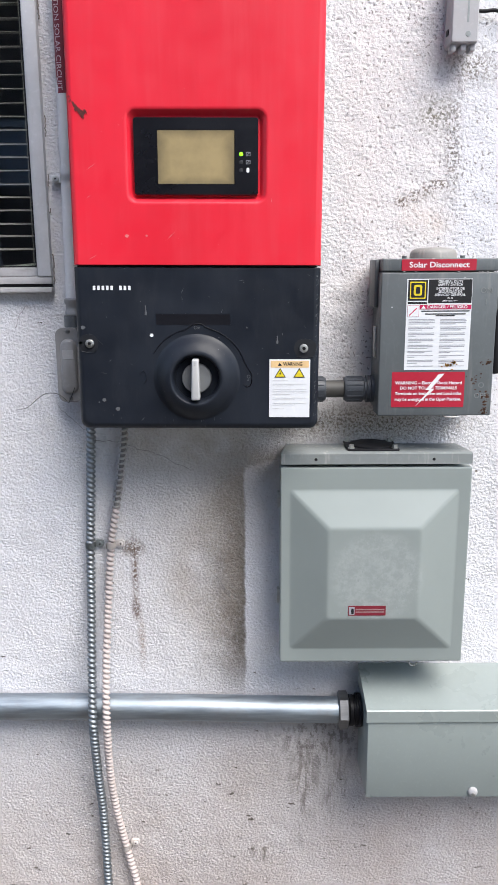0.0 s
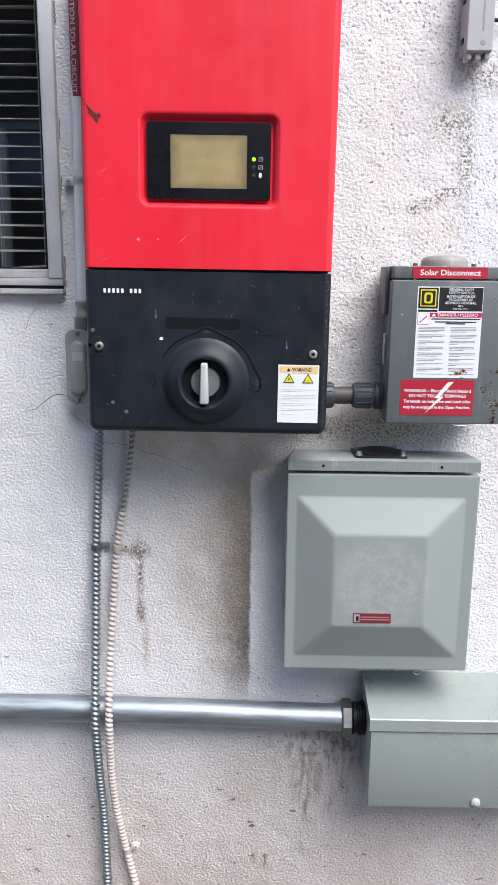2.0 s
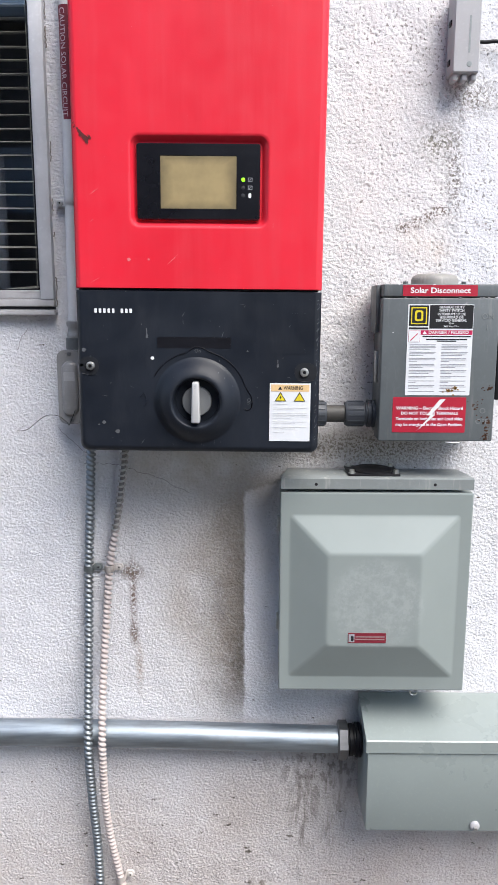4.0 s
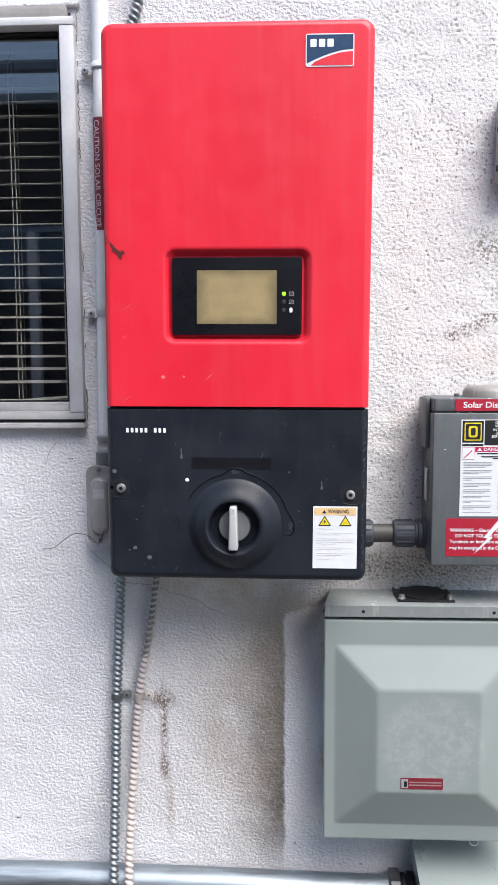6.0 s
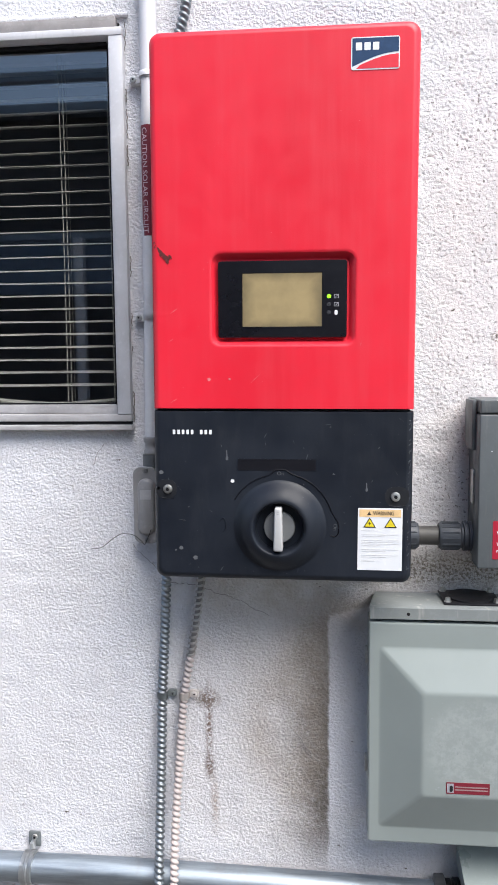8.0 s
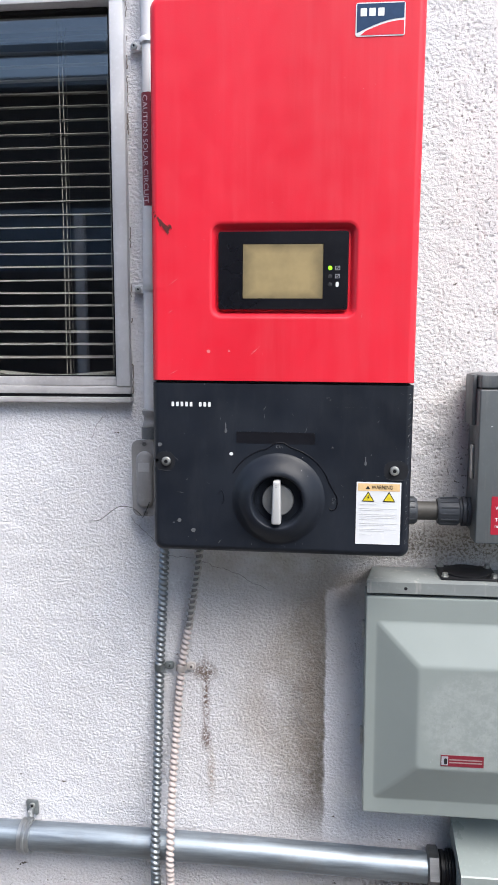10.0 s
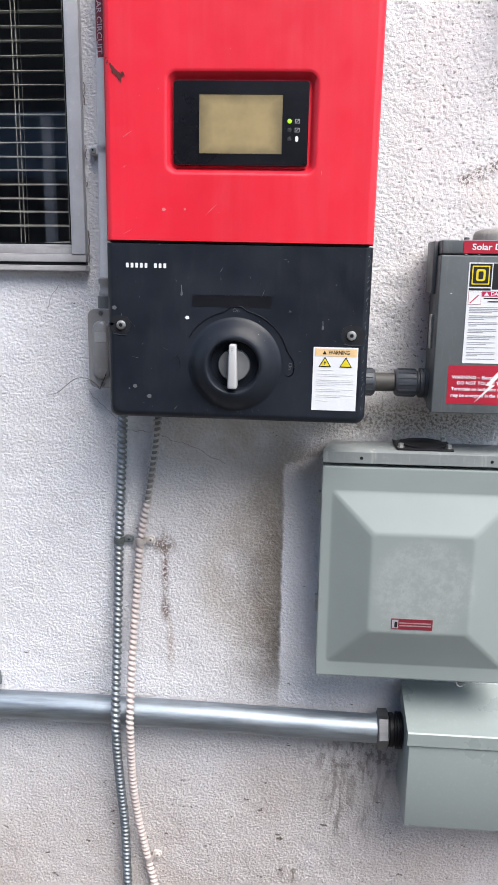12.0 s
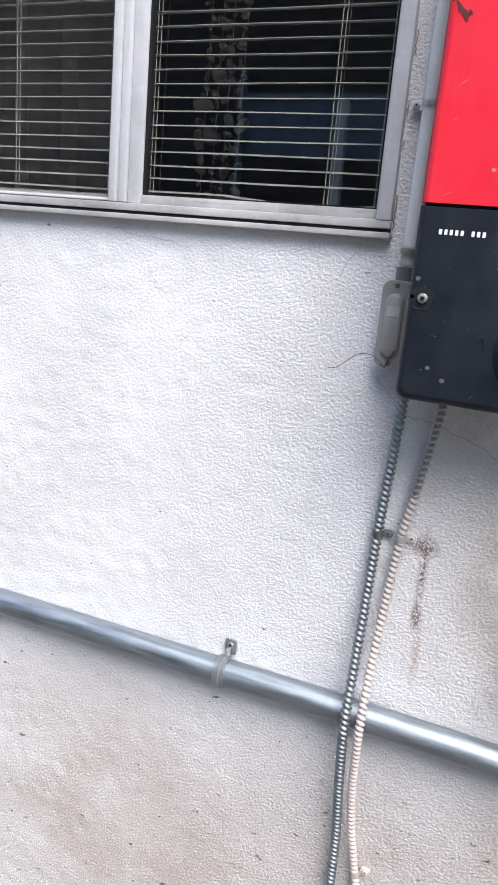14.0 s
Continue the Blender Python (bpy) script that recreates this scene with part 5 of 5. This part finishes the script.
def pvc_conduit():
    c = thing("pvc_conduit", (-0.311, 1.297, 1.29), "grey plastic conduit with a maroon caution label", "conduit")
    y, r = 1.297, 0.0115

    def cx(z):
        return -0.3135 + (z - 1.46) * 0.0105

    part("tube", tube([(cx(1.44), y, 1.44), (cx(1.7), y, 1.7), (cx(2.005), y, 2.005)], r, 24, 0.05), PVC, c)
    part("upper_tube", tube([(cx(2.01), y, 2.0085), (cx(2.3), y, 2.3), (cx(3.0), y, 3.0)], 0.0132, 24, 0.05), WHITE_PVC, c, "white painted upper tube")
    part("bell", spin([(0.0118, -0.003), (0.0146, -0.002), (0.0146, 0.004), (0.0132, 0.006)], (cx(2.01), y, 2.008), "z", 28), WHITE_PVC, c)
    wrap = part("caution_label", spin([(r + 0.0005, 0), (r + 0.0005, 0.1665)], (cx(1.85), y, 1.767), "z", 72), MAROON, c, "maroon wrap-around label")
    me = letters("CAUTION SOLAR CIRCUIT", 0.0122, "CENTER", 0.158, 0.0001)
    for v in me.vertices:
        along, up = v.co.x, v.co.y - 0.0012
        a = up / (r + 0.0012) - 0.3
        v.co = (cx(1.85) + (r + 0.0012) * math.sin(a), y - (r + 0.0012) * math.cos(a), 1.8502 - along)
    part("lettering", me, PALE_PINK, wrap, "printed words CAUTION SOLAR CIRCUIT")
    # fittings at the foot
    part("bushing", spin([(0.0125, 0.028), (0.0145, 0.026), (0.0145, 0.020), (0.0122, 0.017), (0.0122, 0.008), (0.0138, 0.006), (0.0138, 0.0)], (-0.314, y, 1.425), "z", 28), PVC_LB, c, "smeared grey bushing")
    part("collar", spin([(0.0148, 0.0), (0.0148, 0.019)], (-0.3155, y, 1.4055), "z", 28), PVC_MID, c)
    lb = part("access_body", loft([(-0.322, 1.344, 0.036, 0.118, 0.016, 1.317), (-0.322, 1.344, 0.036, 0.118, 0.016, 1.2815)]), PVC_LB, c, "grey plastic access fitting")
    cover = part("cover_plate", loft([(-0.3225, 1.3435, 0.0405, 0.124, 0.013, 1.2813), (-0.3225, 1.3435, 0.0405, 0.124, 0.013, 1.2785), (-0.3225, 1.3435, 0.039, 0.1225, 0.0125, 1.2778),
                                    (-0.3215, 1.3415, 0.0275, 0.0915, 0.0135, 1.2778), (-0.3215, 1.3415, 0.0262, 0.0902, 0.0129, 1.2748), (-0.3215, 1.3415, 0.0235, 0.0875, 0.0115, 1.2725), (-0.3215, 1.3415, 0.018, 0.082, 0.0088, 1.2708)]), PVC_LB, lb, smooth=35)
    part("sticker", plate(-0.3305, -0.3125, 1.3545, 1.3695, 1.2702, 0.0008, 0.0006), BOX_GREY, cover, "faded grey paper sticker")
    for z in (1.3995, 1.2875):
        screw("screw", -0.3215, 1.2778, z, 0.0035, ZINC_DULL, cover, 0.0022)


PALE_PINK, PVC_LB = plain("pale_pink_ink", (0.6, 0.42, 0.46)), painted("pale_grey_fitting", (0.35, 0.34, 0.34), 0.32, 0.3, wear=(0.35, (0.2, 0.19, 0.18)))
pvc_conduit()


def conduit_strap(z):
    s = thing("conduit_strap", (-0.334, WALL, z), "grey strap and screw holding the plastic conduit", "strap", "conduit straps")
    xc = -0.3135 + (z - 1.46) * 0.0105
    bm = bmesh.new()
    rows = []
    for k in range(17):
        a = math.pi * k / 16
        rows.append([bm.verts.new((xc + 0.013 * math.cos(a), 1.299 - 0.0152 * math.sin(a), z + dz)) for dz in (-0.0042, -0.0028, 0.0028, 0.0042)])
    for p, q in zip(rows, rows[1:]):
        for i in range(3):
            bm.faces.new((p[i], p[i + 1], q[i + 1], q[i]))
    bmesh.ops.solidify(bm, geom=bm.faces[:], thickness=0.001)
    part("loop", bm, PVC, s)
    part("ear", loft([(-0.3325, z, 0.0185, 0.0125, 0.005, 1.3185), (-0.3325, z, 0.0185, 0.0125, 0.005, 1.310), (-0.3325, z, 0.0172, 0.0112, 0.0045, 1.3092)]), PVC, s)
    sc = screw("screw", -0.3345, 1.3092, z, 0.0052, ZINC, s, 0.003)
    part("socket", spin([(0.0014, -0.0032), (0.0011, -0.0026)], (-0.3345, 1.3092, z), "y", 6), DARK, sc)


conduit_strap(2.008)
conduit_strap(1.6425)

w = thing("loose_wire", (-0.38, 1.31, 1.28), "thin stiff wire sprung from the conduit fitting", "wire")
part("strand", tube([(-0.313, 1.270, 1.307), (-0.317, 1.268, 1.296), (-0.3235, 1.272, 1.2835), (-0.327, 1.28, 1.279), (-0.3285, 1.275, 1.284), (-0.336, 1.274, 1.2915), (-0.346, 1.277, 1.296), (-0.366, 1.288, 1.2945), (-0.384, 1.3, 1.284),
                     (-0.402, 1.308, 1.2695), (-0.414, 1.312, 1.264), (-0.4265, 1.3135, 1.2635)], 0.00055, 6, 0.003), INK, w)


def small_box():
    b = thing("cable_cover", (0.31, WALL, 1.83), "light grey plastic cable cover fixed to the wall", "cable cover")
    part("shell", loft([(0.309, 1.893, 0.043, 0.121, 0.003, 1.316), (0.309, 1.893, 0.0415, 0.1195, 0.003, 1.282), (0.309, 1.893, 0.0405, 0.1185, 0.003, 1.2795), (0.309, 1.893, 0.0375, 0.1155, 0.003, 1.278)]), BOX_GREY, b, smooth=30)
    for x in (0.2945, 0.309, 0.3235):
        part("prong", box(x - 0.0042, x + 0.0042, 1.284, 1.306, 1.8235, 1.8335, 0.0018), BOX_GREY, b)
    part("notch", box(0.2862, 0.2878, 1.292, 1.304, 1.848, 1.856), DARK, b)
    part("notch", box(0.2862, 0.2878, 1.292, 1.304, 1.905, 1.913), DARK, b)
    part("mark", spin([(0.0042, 0), (0.0038, -0.0004)], (0.314, 1.278, 1.846), "y", 18), CHALK, b)
    part("text_line", plate(0.3115, 0.3145, 1.862, 1.915, 1.2777, 0.0004, 0.0003), CHALK, b)
    c = thing("coax_cable", (0.38, 1.31, 1.89), "dark cable leaving the cable cover", "cable")
    part("jacket", tube([(0.329, 1.312, 1.889), (0.345, 1.311, 1.887), (0.362, 1.31, 1.888), (0.378, 1.31, 1.884), (0.42, 1.312, 1.875), (0.5, 1.312, 1.87)], 0.0028, 10), DARK, c)


small_box()

# ---- inside the room ----


def garland():
    g = thing("shell_garland", (-0.76, 1.56, 2.4), "hanging strings of pale shells behind the blind", "garland")
    rng = random.Random(4)
    for s, x in enumerate((-0.795, -0.772, -0.75, -0.722)):
        part("string", tube([(x, 1.56, 2.55), (x + 0.004, 1.56, 2.0), (x, 1.56, 1.48)], 0.0012, 6, 0.1), CORD, g)
        z = 2.3 - 0.02 * s
        while z > 1.5:
            r = rng.choice((0.006, 0.007, 0.009, 0.011, 0.013, 0.02))
            bm = bmesh.new()
            bmesh.ops.create_icosphere(bm, subdivisions=2, radius=r, matrix=Matrix.Translation((x + rng.uniform(-0.008, 0.008), 1.56, z)) @ Euler((rng.random(), rng.random(), rng.random() * 3)).to_matrix().to_4x4() @ Matrix.Diagonal((1, 0.5, rng.uniform(0.5, 0.8), 1)))
            for v in bm.verts:
                v.co += Vector((noise.noise(v.co * 90), 0, noise.noise(v.co * 90 + Vector((5, 0, 0))))) * r * 0.25
            part("shell", bm, SHELL, g)
            z -= r * 1.5 + rng.uniform(0.0, 0.007)


garland()



def curtain():
    # grey cloth added to give the left pane its pale haze
    c = thing("curtain", (-1.35, 1.55, 0.9), "grey cloth added for the pale haze of the left pane", "curtain")
    bm = bmesh.new()
    rows = [[bm.verts.new((-1.78 + 0.0108 * k, 1.55 + 0.012 * math.sin(k * 0.55) + 0.004 * math.sin(k * 1.7), z)) for z in (0.9, 1.3, 1.6, 2.0, 2.4)] for k in range(80)]
    for p, q in zip(rows, rows[1:]):
        for i in range(4):
            bm.faces.new((p[i], p[i + 1], q[i + 1], q[i]))
    bmesh.ops.solidify(bm, geom=bm.faces[:], thickness=0.002)
    part("cloth", bm, plain("grey_haze_cloth", (0.66, 0.66, 0.68), 0.9), c)


curtain()

# hairline cracks in the wall's paint
cracks = thing("wall_cracks", (-0.2, WALL, 1.2), "hairline cracks running through the wall paint", "crack", kind="structure")
rng = random.Random(14)
for x, z, dx, dz, n in ((-0.275, 1.205, 0.0045, -0.0012, 34), (-0.275, 1.205, -0.0045, 0.0004, 10), (-0.83, 1.447, 0.006, -0.0008, 26), (-0.3, 1.222, -0.0048, 0.0035, 13), (-0.085, 0.952, 0.0032, -0.0042, 9), (-0.4, 1.44, -0.0025, -0.006, 8)):
    pts = []
    for k in range(n):
        pts.append((x, WALL - 0.0012, z))
        x, z = x + dx * rng.uniform(0.4, 1.6), z + dz + rng.uniform(-0.0026, 0.0026)
    part("crack", tube(pts, 0.0004 if n != 9 else 0.0007, 5, 0.003), SOOT, cracks)

# dirt-filled gap where plaster meets the window frame
for k in range(15):
    if rng.random() < 0.2:
        continue
    z, n = 1.465 + 0.042 * k + rng.uniform(-0.015, 0.015), rng.choice((3, 6, 9, 12))
    pts = [(-0.3485 + rng.uniform(-0.0008, 0.0012), 1.3178, z + 0.004 * i) for i in range(n)]
    part("crack", tube(pts, rng.uniform(0.0006, 0.0012), 5, 0.003), SOOT, cracks)
